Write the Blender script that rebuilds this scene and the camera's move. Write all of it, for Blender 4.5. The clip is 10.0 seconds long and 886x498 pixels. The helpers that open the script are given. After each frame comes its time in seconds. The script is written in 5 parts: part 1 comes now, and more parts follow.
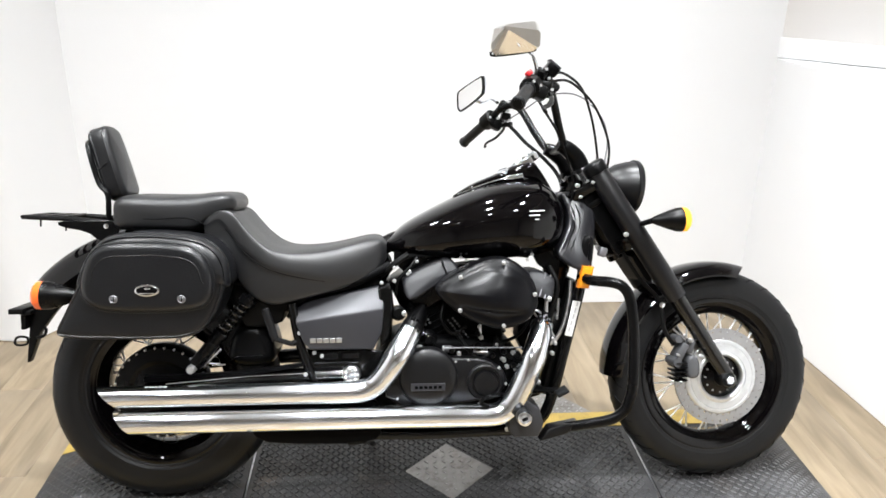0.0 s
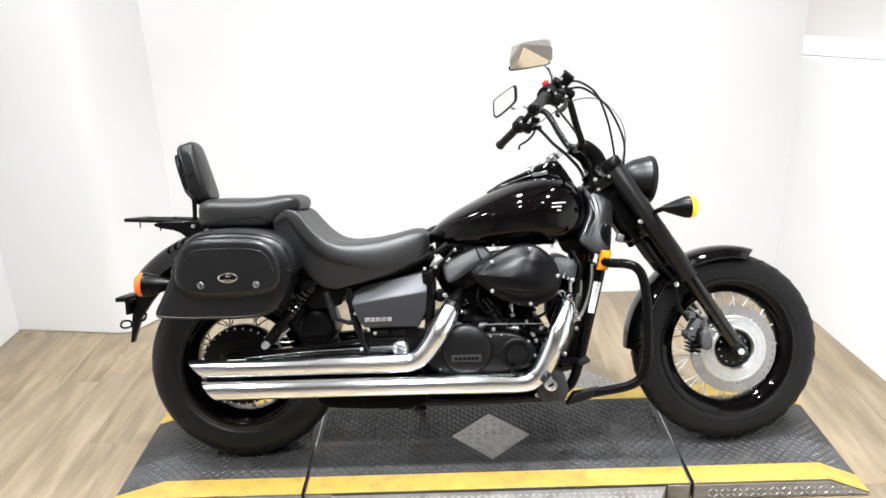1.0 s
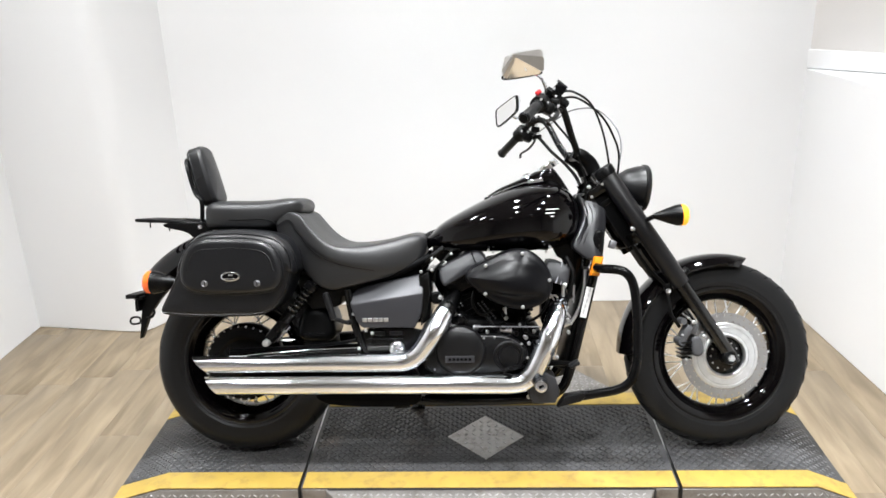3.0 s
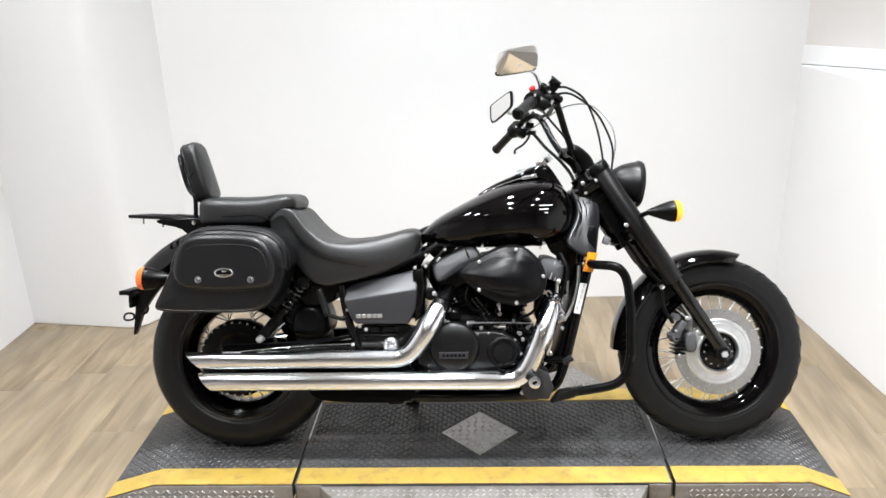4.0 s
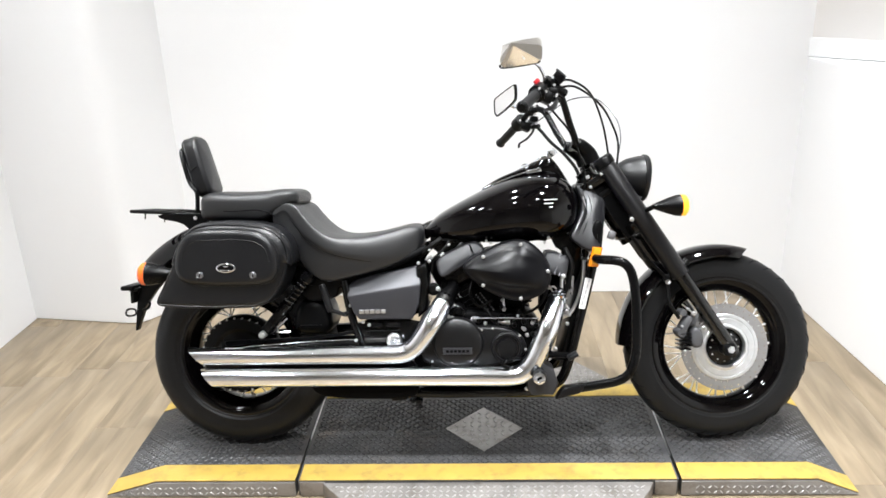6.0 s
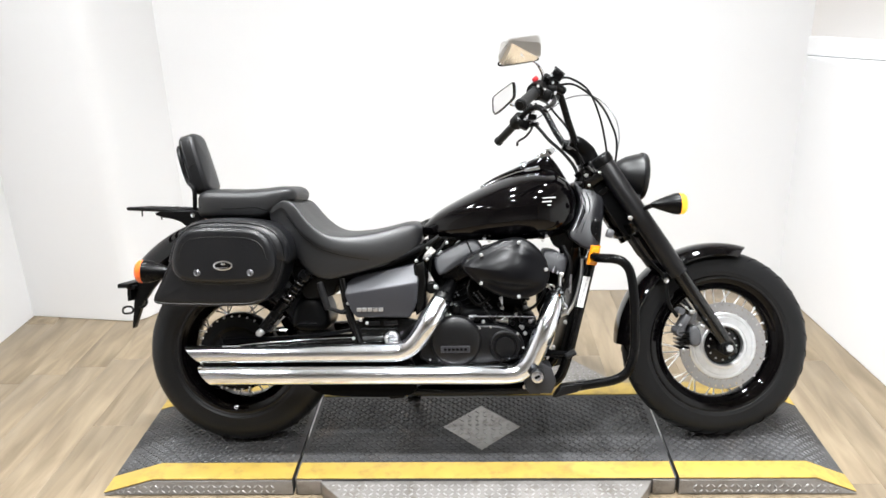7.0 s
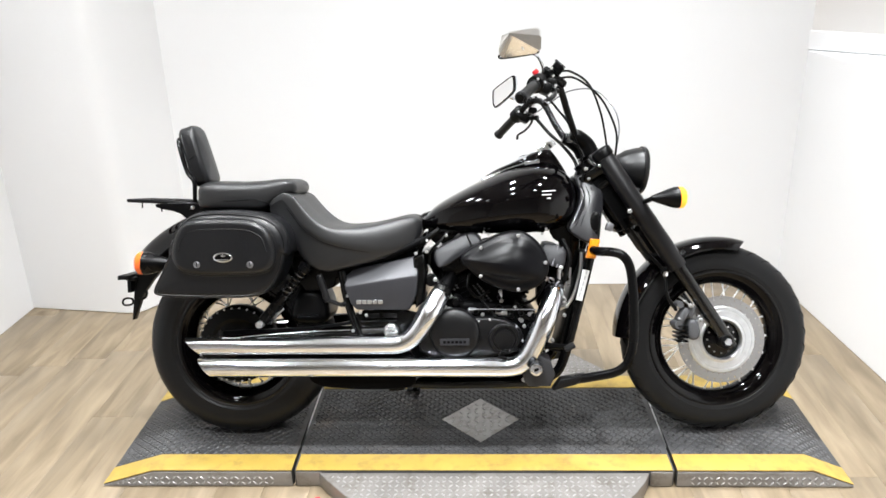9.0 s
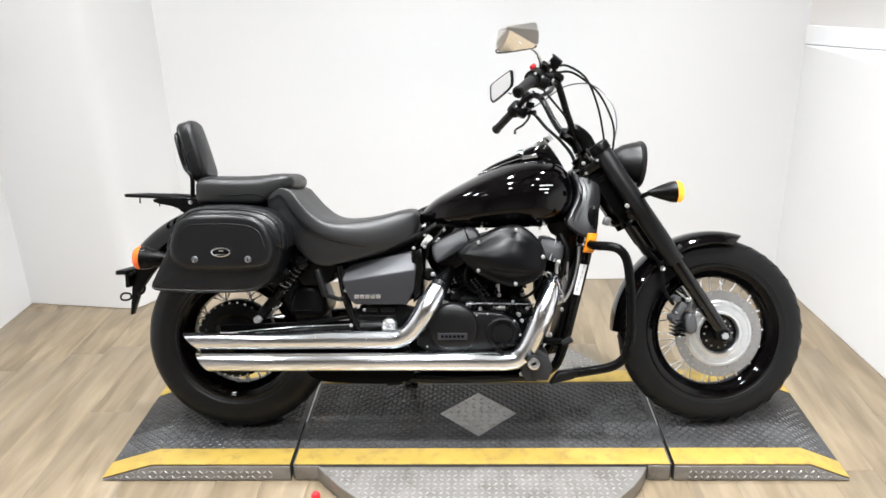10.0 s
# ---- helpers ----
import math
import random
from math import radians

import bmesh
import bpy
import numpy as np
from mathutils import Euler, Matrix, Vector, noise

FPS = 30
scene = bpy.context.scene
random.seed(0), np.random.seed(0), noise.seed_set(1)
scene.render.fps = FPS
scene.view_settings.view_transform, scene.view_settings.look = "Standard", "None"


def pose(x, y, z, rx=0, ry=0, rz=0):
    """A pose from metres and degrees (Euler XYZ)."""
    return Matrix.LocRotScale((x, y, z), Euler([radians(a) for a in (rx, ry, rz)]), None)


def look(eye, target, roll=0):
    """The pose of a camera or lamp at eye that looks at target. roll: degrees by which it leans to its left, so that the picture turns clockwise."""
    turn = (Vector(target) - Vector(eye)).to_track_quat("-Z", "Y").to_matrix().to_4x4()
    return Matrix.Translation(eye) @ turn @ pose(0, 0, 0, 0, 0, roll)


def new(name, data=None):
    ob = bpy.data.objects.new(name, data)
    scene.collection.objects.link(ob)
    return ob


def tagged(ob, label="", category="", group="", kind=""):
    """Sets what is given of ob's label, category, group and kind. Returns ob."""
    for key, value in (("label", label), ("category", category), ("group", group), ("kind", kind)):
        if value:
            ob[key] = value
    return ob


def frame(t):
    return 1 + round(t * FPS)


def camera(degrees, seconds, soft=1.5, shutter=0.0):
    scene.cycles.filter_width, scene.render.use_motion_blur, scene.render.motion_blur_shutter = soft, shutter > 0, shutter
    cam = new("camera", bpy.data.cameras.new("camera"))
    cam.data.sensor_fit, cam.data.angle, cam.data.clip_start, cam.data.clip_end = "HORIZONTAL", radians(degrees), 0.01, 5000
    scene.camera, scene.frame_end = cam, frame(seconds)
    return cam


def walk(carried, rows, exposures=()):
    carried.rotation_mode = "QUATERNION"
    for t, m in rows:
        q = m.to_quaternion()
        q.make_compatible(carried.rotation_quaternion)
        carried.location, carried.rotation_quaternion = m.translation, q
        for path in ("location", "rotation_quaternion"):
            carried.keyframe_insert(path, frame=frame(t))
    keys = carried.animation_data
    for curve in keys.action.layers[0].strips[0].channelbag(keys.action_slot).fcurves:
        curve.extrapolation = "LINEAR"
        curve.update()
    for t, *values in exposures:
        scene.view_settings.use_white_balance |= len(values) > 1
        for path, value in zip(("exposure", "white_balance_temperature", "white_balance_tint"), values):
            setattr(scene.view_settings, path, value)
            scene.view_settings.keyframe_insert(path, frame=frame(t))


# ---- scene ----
cam = camera(59.4, 10.0, soft=1.6)
PATH = [
    (0, (0.672, -1.981, 1.556), (0.824, -0.121, 0.836), 1.12),
    (0.1, (0.67, -2.038, 1.562), (0.839, -0.174, 0.859), 0.17),
    (0.2, (0.665, -2.075, 1.587), (0.818, -0.207, 0.891), -0.28),
    (0.3, (0.668, -2.12, 1.596), (0.808, -0.242, 0.924), -0.63),
    (0.4, (0.675, -2.148, 1.606), (0.77, -0.284, 0.889), -0.98),
    (0.5, (0.682, -2.19, 1.598), (0.725, -0.33, 0.864), -1.33),
    (0.6, (0.689, -2.213, 1.601), (0.718, -0.349, 0.878), -1.2),
    (0.7, (0.706, -2.237, 1.599), (0.737, -0.368, 0.89), -0.76),
    (0.8, (0.716, -2.252, 1.61), (0.736, -0.387, 0.888), -1.03),
    (0.9, (0.735, -2.27, 1.616), (0.729, -0.403, 0.899), -1.79),
    (1, (0.757, -2.301, 1.623), (0.731, -0.43, 0.919), -2.16),
    (1.2, (0.767, -2.33, 1.63), (0.707, -0.452, 0.945), -1.83),
    (1.4, (0.785, -2.352, 1.628), (0.701, -0.473, 0.95), -1.9),
    (1.5, (0.807, -2.36, 1.633), (0.719, -0.481, 0.955), -2.09),
    (1.7, (0.818, -2.364, 1.636), (0.737, -0.486, 0.955), -1.75),
    (2, (0.85, -2.375, 1.625), (0.732, -0.499, 0.941), -1.7),
    (2.5, (0.853, -2.376, 1.62), (0.748, -0.496, 0.947), -1.9),
    (4, (0.867, -2.374, 1.622), (0.78, -0.497, 0.937), -1.9),
    (4.5, (0.866, -2.362, 1.622), (0.768, -0.49, 0.926), -1.5),
    (5, (0.863, -2.364, 1.612), (0.765, -0.489, 0.925), -1.5),
    (5.5, (0.865, -2.359, 1.617), (0.768, -0.485, 0.924), -2.1),
    (7, (0.865, -2.348, 1.611), (0.774, -0.477, 0.91), -1.9),
    (7.5, (0.863, -2.348, 1.613), (0.769, -0.479, 0.91), -1.7),
    (8, (0.863, -2.352, 1.61), (0.775, -0.483, 0.905), -1.8),
    (8.5, (0.866, -2.35, 1.606), (0.783, -0.483, 0.893), -1.9),
    (9, (0.866, -2.353, 1.608), (0.775, -0.487, 0.893), -1.7),
    (9.5, (0.86, -2.357, 1.601), (0.78, -0.491, 0.886), -1.7),
    (10, (0.867, -2.358, 1.605), (0.781, -0.495, 0.88), -1.7),
]
walk(cam, [(t, look(eye, target, roll)) for t, eye, target, roll in PATH], exposures=[(0.0, 0.08), (1.0, 0.1), (2.0, -0.03), (2.5, -0.07), (5.0, -0.05), (5.5, 0.04), (7.5, 0.09), (9.0, 0.03), (10.0, -0.08)])

# ---- light ----
world = bpy.data.worlds.new("world")
scene.world = world
world.use_nodes = True
world.node_tree.nodes["Background"].inputs[0].default_value = (0.9, 0.92, 1.0, 1)
world.node_tree.nodes["Background"].inputs[1].default_value = 0.05


# ---- mesh tools: each returns (vertices, faces) ----
def cat(points, sub):
    p = [Vector(q) for q in points]
    p = [p[0] * 2 - p[1]] + p + [p[-1] * 2 - p[-2]]
    out = []
    for i in range(1, len(p) - 2):
        a, b, c, d = p[i - 1:i + 3]
        for k in range(sub):
            t = k / sub
            out.append(0.5 * (2 * b + (c - a) * t + (2 * a - 5 * b + 4 * c - d) * t * t + (3 * b - a - 3 * c + d) * t ** 3))
    return out + [p[-2]]


def sweep(points, r, n=10, sub=5, flat=1.0, closed=False):
    """A tube along a smooth line; r is one radius or one for each point."""
    radii = [r] * len(points) if isinstance(r, (int, float)) else list(r)
    if sub > 1:
        line = cat([(*q, 0) if len(q) == 2 else q for q in points], sub)
        rr = [v.x for v in cat([(q, 0, 0) for q in radii], sub)]
    else:
        line, rr = [Vector(q) for q in points], radii
    m = len(line)
    tangents = []
    for i in range(m):
        a = line[(i - 1) % m] if closed else line[max(i - 1, 0)]
        b = line[(i + 1) % m] if closed else line[min(i + 1, m - 1)]
        tangents.append((b - a).normalized())
    side = tangents[0].orthogonal().normalized()
    verts, faces = [], []
    for i in range(m):
        if i:
            side = tangents[i - 1].rotation_difference(tangents[i]) @ side
        up = tangents[i].cross(side).normalized()
        for k in range(n):
            a = 2 * math.pi * k / n
            verts.append(line[i] + (side * math.cos(a) + up * (math.sin(a) * flat)) * rr[i])
    for i in range(m if closed else m - 1):
        j = (i + 1) % m
        for k in range(n):
            faces.append((i * n + k, i * n + (k + 1) % n, j * n + (k + 1) % n, j * n + k))
    if not closed:
        faces += [tuple(range(n - 1, -1, -1)), tuple(range((m - 1) * n, m * n))]
    return verts, faces


def rod(a, b, r, n=10, r2=None):
    return sweep([a, b], [r, r if r2 is None else r2], n, 1)


def lathe(centre, axis, profile, n=40, start=None):
    """A turned form: profile is a row of (height along the axis, radius)."""
    axis, centre = Vector(axis).normalized(), Vector(centre)
    side = Vector(start) if start else axis.orthogonal().normalized()
    up = axis.cross(side)
    verts, faces = [], []
    for h, r in profile:
        for k in range(n):
            a = 2 * math.pi * k / n
            verts.append(centre + axis * h + (side * math.cos(a) + up * math.sin(a)) * max(r, 1e-5))
    for i in range(len(profile) - 1):
        for k in range(n):
            faces.append((i * n + k, i * n + (k + 1) % n, (i + 1) * n + (k + 1) % n, (i + 1) * n + k))
    return verts, faces


def ring(centre, axis, profile, n=48):
    """A closed ring turned from a closed profile of (height, radius)."""
    v, f = lathe(centre, axis, list(profile) + [profile[0]], n)
    return v, f


def chaikin(points, times=2, closed=True):
    p = [tuple(q) for q in points]
    for _ in range(times):
        out = []
        for i in range(len(p) if closed else len(p) - 1):
            a, b = p[i], p[(i + 1) % len(p)]
            out.append(tuple(x * 0.75 + y * 0.25 for x, y in zip(a, b)))
            out.append(tuple(x * 0.25 + y * 0.75 for x, y in zip(a, b)))
        p = out if closed else [p[0]] + out[1:-1] + [p[-1]]
    return p


def inset(outline, d):
    n, out = len(outline), []
    area = sum(outline[i][0] * outline[(i + 1) % n][1] - outline[(i + 1) % n][0] * outline[i][1] for i in range(n))
    s = 1 if area > 0 else -1
    for i in range(n):
        a, b, c = Vector(outline[i - 1]), Vector(outline[i]), Vector(outline[(i + 1) % n])
        e, f = (b - a), (c - b)
        e = e.normalized() if e.length > 1e-9 else f.normalized()
        f = f.normalized() if f.length > 1e-9 else e
        nrm = Vector((-(e.y + f.y), e.x + f.x))
        nrm = nrm.normalized() if nrm.length > 1e-6 else Vector((0, 0))
        out.append(b + nrm * (s * d))
    return out


def slab(outline, w0, w1, bevel=0.004, steps=3, dome=0.0, place=None):
    """An outline in (u, v) drawn out from w0 to w1 with rounded edges; dome swells the w0 face."""
    place = place or (lambda u, w, v: Vector((u, w, v)))
    s = 1 if w1 > w0 else -1
    bevel = min(bevel, abs(w1 - w0) * 0.49)
    rows = []
    for k in range(steps + 1):
        a = math.pi / 2 * k / steps
        rows.append((bevel * (1 - math.sin(a)), w0 + s * bevel * (1 - math.cos(a))))
    for k in range(steps + 1):
        a = math.pi / 2 * (1 - k / steps)
        rows.append((bevel * (1 - math.sin(a)), w1 - s * bevel * (1 - math.cos(a))))
    n, verts, faces = len(outline), [], []
    if dome:
        rim = inset(outline, bevel)
        mid = sum(rim, Vector((0, 0))) / n
        for k in range(12):
            f = 0.06 + 0.94 * k / 12
            verts += [place(*(mid + (q - mid) * f).to_tuple()[:1], w0 - s * dome * (1 - f ** 2.2), (mid + (q - mid) * f).y) for q in rim]
    for d, w in rows:
        verts += [place(q[0], w, q[1]) for q in inset(outline, d)]
    rows = rows + [0] * (12 if dome else 0)
    for i in range(len(rows) - 1):
        for k in range(n):
            faces.append((i * n + k, i * n + (k + 1) % n, (i + 1) * n + (k + 1) % n, (i + 1) * n + k))
    faces += [tuple(range(n - 1, -1, -1)), tuple(range((len(rows) - 1) * n, len(rows) * n))]
    return verts, faces


def loft(sections, caps=True):
    n, verts, faces = len(sections[0]), [], []
    for q in sections:
        verts += [Vector(v) for v in q]
    for i in range(len(sections) - 1):
        for k in range(n):
            faces.append((i * n + k, i * n + (k + 1) % n, (i + 1) * n + (k + 1) % n, (i + 1) * n + k))
    if caps:
        faces += [tuple(range(n - 1, -1, -1)), tuple(range((len(sections) - 1) * n, len(sections) * n))]
    return verts, faces


def oval(u, v0, v1, half, power=2.4, n=36, low=1.0, foot=None):
    """An upright section at u from v0 to v1; low narrows its lower half."""
    out, mid, h = [], (v0 + v1) / 2, (v1 - v0) / 2
    for k in range(n):
        a = 2 * math.pi * k / n
        c, s = math.cos(a), math.sin(a)
        e = 2 / (foot if foot and s < 0 else power)
        x = math.copysign(abs(c) ** e, c) * half
        z = math.copysign(abs(s) ** e, s) * h
        if s < 0:
            x *= 1 + (low - 1) * abs(s)
        out.append((u, x, mid + z))
    return out


def stations(rows, sub, build):
    """Smoothly fills in between rows of numbers and builds a section from each."""
    out = []
    for i in range(len(rows) - 1):
        a, b, c, d = (np.array(rows[max(0, min(len(rows) - 1, i + k))]) for k in (-1, 0, 1, 2))
        for k in range(sub):
            t = k / sub
            out.append(0.5 * (2 * b + (c - a) * t + (2 * a - 5 * b + 4 * c - d) * t * t + (3 * b - a - 3 * c + d) * t ** 3))
    out.append(np.array(rows[-1]))
    return loft([build(*[float(x) for x in q]) for q in out])


def block(centre, size, bevel=0.004, turn=(0, 0, 0)):
    bm = bmesh.new()
    bmesh.ops.create_cube(bm, size=1, matrix=pose(*centre, *turn) @ Matrix.Diagonal((*size, 1)))
    if bevel:
        bmesh.ops.bevel(bm, geom=bm.edges[:], offset=bevel, segments=2, affect="EDGES", profile=0.5)
    bm.verts.index_update()
    out = [v.co.copy() for v in bm.verts], [tuple(v.index for v in f.verts) for f in bm.faces]
    bm.free()
    return out


def mesh_of(name, pieces, material, xf=None, angle=38):
    verts, faces = [], []
    if isinstance(pieces, tuple):
        pieces = [pieces]
    for v, f in pieces:
        n = len(verts)
        verts += [xf @ Vector(q) if xf else Vector(q) for q in v]
        faces += [tuple(n + i for i in q) for q in f]
    me = bpy.data.meshes.new(name)
    me.from_pydata(verts, [], faces)
    bm = bmesh.new()
    bm.from_mesh(me)
    bmesh.ops.recalc_face_normals(bm, faces=bm.faces[:])
    bm.to_mesh(me)
    bm.free()
    me.polygons.foreach_set("use_smooth", [True] * len(me.polygons))
    me.set_sharp_from_angle(angle=radians(angle))
    for m in material if isinstance(material, (list, tuple)) else [material]:
        me.materials.append(m)
    return me


def part(name, pieces, material, parent=None, label="", xf=None, angle=38):
    if parent and parent.parent and parent.parent.parent:
        parent = parent.parent
    ob = new(name, mesh_of(name, pieces, material, xf, angle))
    ob.parent = parent
    return tagged(ob, label)


def parts(name, pieces, material, parent, label="", xf=None):
    """Alike small pieces, each an object of its own."""
    return [part(name, q, material, parent, label, xf) for q in pieces]


# ---- materials ----
def material(name, colour, rough=0.5, metal=0.0, vary=0.15, scale=8.0, bump=0.0, bump_scale=200.0, coat=0.0, spec=0.5, rvary=0.1, stain=None, stain_scale=6.0, stain_at=0.56):
    m = bpy.data.materials.new(name)
    m.use_nodes = True
    nt = m.node_tree
    b = nt.nodes["Principled BSDF"]
    co = nt.nodes.new("ShaderNodeTexCoord")
    big = nt.nodes.new("ShaderNodeTexNoise")
    big.inputs["Scale"].default_value, big.inputs["Detail"].default_value = scale, 6
    nt.links.new(co.outputs["Object"], big.inputs["Vector"])
    ramp = nt.nodes.new("ShaderNodeMix")
    ramp.data_type = "RGBA"
    lo = tuple(c * (1 - vary) for c in colour)
    hi = tuple(min(1, c * (1 + vary)) for c in colour)
    ramp.inputs[6].default_value, ramp.inputs[7].default_value = (*lo, 1), (*hi, 1)
    nt.links.new(big.outputs[0], ramp.inputs[0])
    last = ramp.outputs[2]
    if stain:
        spot = nt.nodes.new("ShaderNodeTexNoise")
        spot.inputs["Scale"].default_value, spot.inputs["Detail"].default_value, spot.inputs["Roughness"].default_value = stain_scale, 8, 0.68
        nt.links.new(co.outputs["Object"], spot.inputs["Vector"])
        cut = nt.nodes.new("ShaderNodeMapRange")
        cut.inputs[1].default_value, cut.inputs[2].default_value = stain_at - 0.05, stain_at + 0.1
        nt.links.new(spot.outputs[0], cut.inputs[0])
        worn = nt.nodes.new("ShaderNodeMix")
        worn.data_type = "RGBA"
        worn.inputs[7].default_value = (*stain, 1)
        nt.links.new(cut.outputs[0], worn.inputs[0])
        nt.links.new(last, worn.inputs[6])
        last = worn.outputs[2]
    nt.links.new(last, b.inputs["Base Color"])
    mp = nt.nodes.new("ShaderNodeMapRange")
    mp.inputs[3].default_value, mp.inputs[4].default_value = max(0, rough - rvary), min(1, rough + rvary)
    nt.links.new(big.outputs[0], mp.inputs[0])
    nt.links.new(mp.outputs[0], b.inputs["Roughness"])
    b.inputs["Metallic"].default_value = metal
    b.inputs["Specular IOR Level"].default_value = spec
    b.inputs["Coat Weight"].default_value = coat
    b.inputs["Coat Roughness"].default_value = 0.03
    if bump:
        fine = nt.nodes.new("ShaderNodeTexNoise")
        fine.inputs["Scale"].default_value, fine.inputs["Detail"].default_value = bump_scale, 3
        nt.links.new(co.outputs["Object"], fine.inputs["Vector"])
        bp = nt.nodes.new("ShaderNodeBump")
        bp.inputs["Strength"].default_value, bp.inputs["Distance"].default_value = bump, 0.002
        nt.links.new(fine.outputs[0], bp.inputs["Height"])
        nt.links.new(bp.outputs[0], b.inputs["Normal"])
    return m


gloss_black = material("gloss_black_paint", (0.0012, 0.001, 0.0012), 0.06, coat=0.3, spec=0.14, rvary=0.02)
satin_black = material("satin_black_metal", (0.0016, 0.0016, 0.0018), 0.29, spec=0.14, bump=0.03, bump_scale=600)
frame_black = material("frame_black_paint", (0.0014, 0.0014, 0.0014), 0.2, coat=0.14, spec=0.2)
engine_black = material("engine_black", (0.0014, 0.0014, 0.0016), 0.5, spec=0.05, bump=0.08, bump_scale=500)
side_grey = material("satin_titanium_paint", (0.031, 0.031, 0.035), 0.4, 0.3, spec=0.42, bump=0.02, bump_scale=700, vary=0.08)
cowl_grey = material("satin_graphite_paint", (0.0085, 0.0085, 0.0105), 0.32, 0.15, spec=0.5, bump=0.02, bump_scale=700, vary=0.1)
head_satin = material("satin_grey_head_paint", (0.014, 0.014, 0.016), 0.44, 0.1, spec=0.3, bump=0.04, bump_scale=500, vary=0.12)
case_satin = material("satin_black_case", (0.003, 0.003, 0.0034), 0.36, spec=0.3, bump=0.03, bump_scale=500)
cover_grey = material("satin_grey_cover", (0.0022, 0.0022, 0.0028), 0.31, spec=0.16, bump=0.02, bump_scale=700)
leather = material("black_leather", (0.0026, 0.0028, 0.0037), 0.35, spec=0.42, bump=0.2, bump_scale=170, scale=5)
seat_vinyl = material("seat_vinyl", (0.0028, 0.0029, 0.0036), 0.44, spec=0.62, bump=0.12, bump_scale=420, scale=5)
rubber = material("tyre_rubber", (0.0045, 0.0047, 0.0052), 0.42, spec=0.25, bump=0.1, bump_scale=350, scale=12)
lamp_satin = material("satin_black_shell", (0.0035, 0.0035, 0.004), 0.33, spec=0.36, bump=0.02, bump_scale=600)
slider_black = material("polished_black_slider", (0.0014, 0.0014, 0.0014), 0.14, coat=0.3, spec=0.4)
coil_black = material("glossy_black_coil", (0.002, 0.002, 0.002), 0.12, coat=0.6, spec=0.6)
plastic = material("black_plastic", (0.0022, 0.0022, 0.0022), 0.42, spec=0.14, bump=0.1, bump_scale=400)
chrome = material("chrome", (0.87, 0.905, 0.96), 0.12, 1.0, vary=0.04, rvary=0.05, bump=0.1, bump_scale=26)
zinc = material("bright_zinc_screw", (0.52, 0.52, 0.52), 0.36, 0.7, vary=0.05)
mirror_chrome = material("mirror_shell_chrome", (0.93, 0.92, 0.9), 0.2, 1.0, vary=0.03, rvary=0.03)
steel = material("brushed_steel", (0.62, 0.62, 0.63), 0.3, 1.0, vary=0.12, scale=30)
disc_steel = material("disc_steel", (0.4, 0.4, 0.405), 0.36, 1.0, vary=0.1, scale=20)
carrier_alloy = material("bright_carrier_alloy", (0.74, 0.76, 0.78), 0.36, 1.0, vary=0.18, scale=40)
spoke_steel = material("bright_spoke_steel", (0.92, 0.93, 0.95), 0.4, 0.7, vary=0.05)
glint_silver = material("glint_silver", (0.8, 0.8, 0.82), 0.3, 0.3)
alloy = material("cast_alloy", (0.17, 0.17, 0.18), 0.45, 0.8, bump=0.1)
caliper_grey = material("caliper_grey_paint", (0.055, 0.056, 0.06), 0.45, spec=0.5, bump=0.1)
bracket_grey = material("dark_cast_bracket", (0.018, 0.018, 0.02), 0.45, spec=0.4, bump=0.1)
amber = material("amber_lens", (0.62, 0.19, 0.006), 0.15, vary=0.1, scale=60, coat=0.5)
amber_face = material("amber_lens_face", (0.72, 0.29, 0.015), 0.2, vary=0.2, scale=90, coat=0.5, bump=0.2, bump_scale=300)
red_lens = material("orange_tail_lens", (0.85, 0.13, 0.02), 0.15, vary=0.1, scale=60, coat=0.5)
lit_amber = material("lit_amber_lens", (0.85, 0.32, 0.02), 0.2, vary=0.1, scale=60)
lit_amber.node_tree.nodes["Principled BSDF"].inputs["Emission Color"].default_value = (1.0, 0.48, 0.05, 1)
lit_amber.node_tree.nodes["Principled BSDF"].inputs["Emission Strength"].default_value = 0.9
red_plastic = material("red_plastic", (0.7, 0.02, 0.03), 0.4)
white_label = material("white_label", (0.56, 0.56, 0.55), 0.5)
print_grey = material("label_print", (0.3, 0.3, 0.3), 0.6)
mirror_glass = material("mirror_glass", (0.95, 0.95, 0.95), 0.01, 1.0, vary=0.0, rvary=0.0)
wall_paint = material("white_wall_paint", (0.8, 0.803, 0.812), 0.6, vary=0.025, scale=1.2, bump=0.06, bump_scale=180)
# the shade on the upper wall is put into this darker paint
shaded_upper_paint = material("shaded_wall_paint", (0.7, 0.68, 0.665), 0.65, vary=0.04, scale=1.2, bump=0.06, bump_scale=180)
ceiling_paint = material("ceiling_paint", (0.38, 0.372, 0.36), 0.8, vary=0.05)
unseen_wall_grey = material("grey_unseen_wall_paint", (0.58, 0.57, 0.56), 0.7, vary=0.1, scale=1.5)
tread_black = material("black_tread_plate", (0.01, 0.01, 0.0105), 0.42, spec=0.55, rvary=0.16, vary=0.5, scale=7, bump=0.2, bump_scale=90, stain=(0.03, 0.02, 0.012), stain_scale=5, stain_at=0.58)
black_ridge = material("worn_black_ridge", (0.036, 0.036, 0.037), 0.36, spec=0.55, vary=0.6, scale=9, rvary=0.15, stain=(0.009, 0.0085, 0.008), stain_scale=11, stain_at=0.52)
tread_alloy = material("bright_tread_plate", (0.225, 0.212, 0.2), 0.4, 0.55, vary=0.3, scale=12, bump=0.1, bump_scale=120, stain=(0.155, 0.138, 0.12), stain_scale=16, stain_at=0.57)
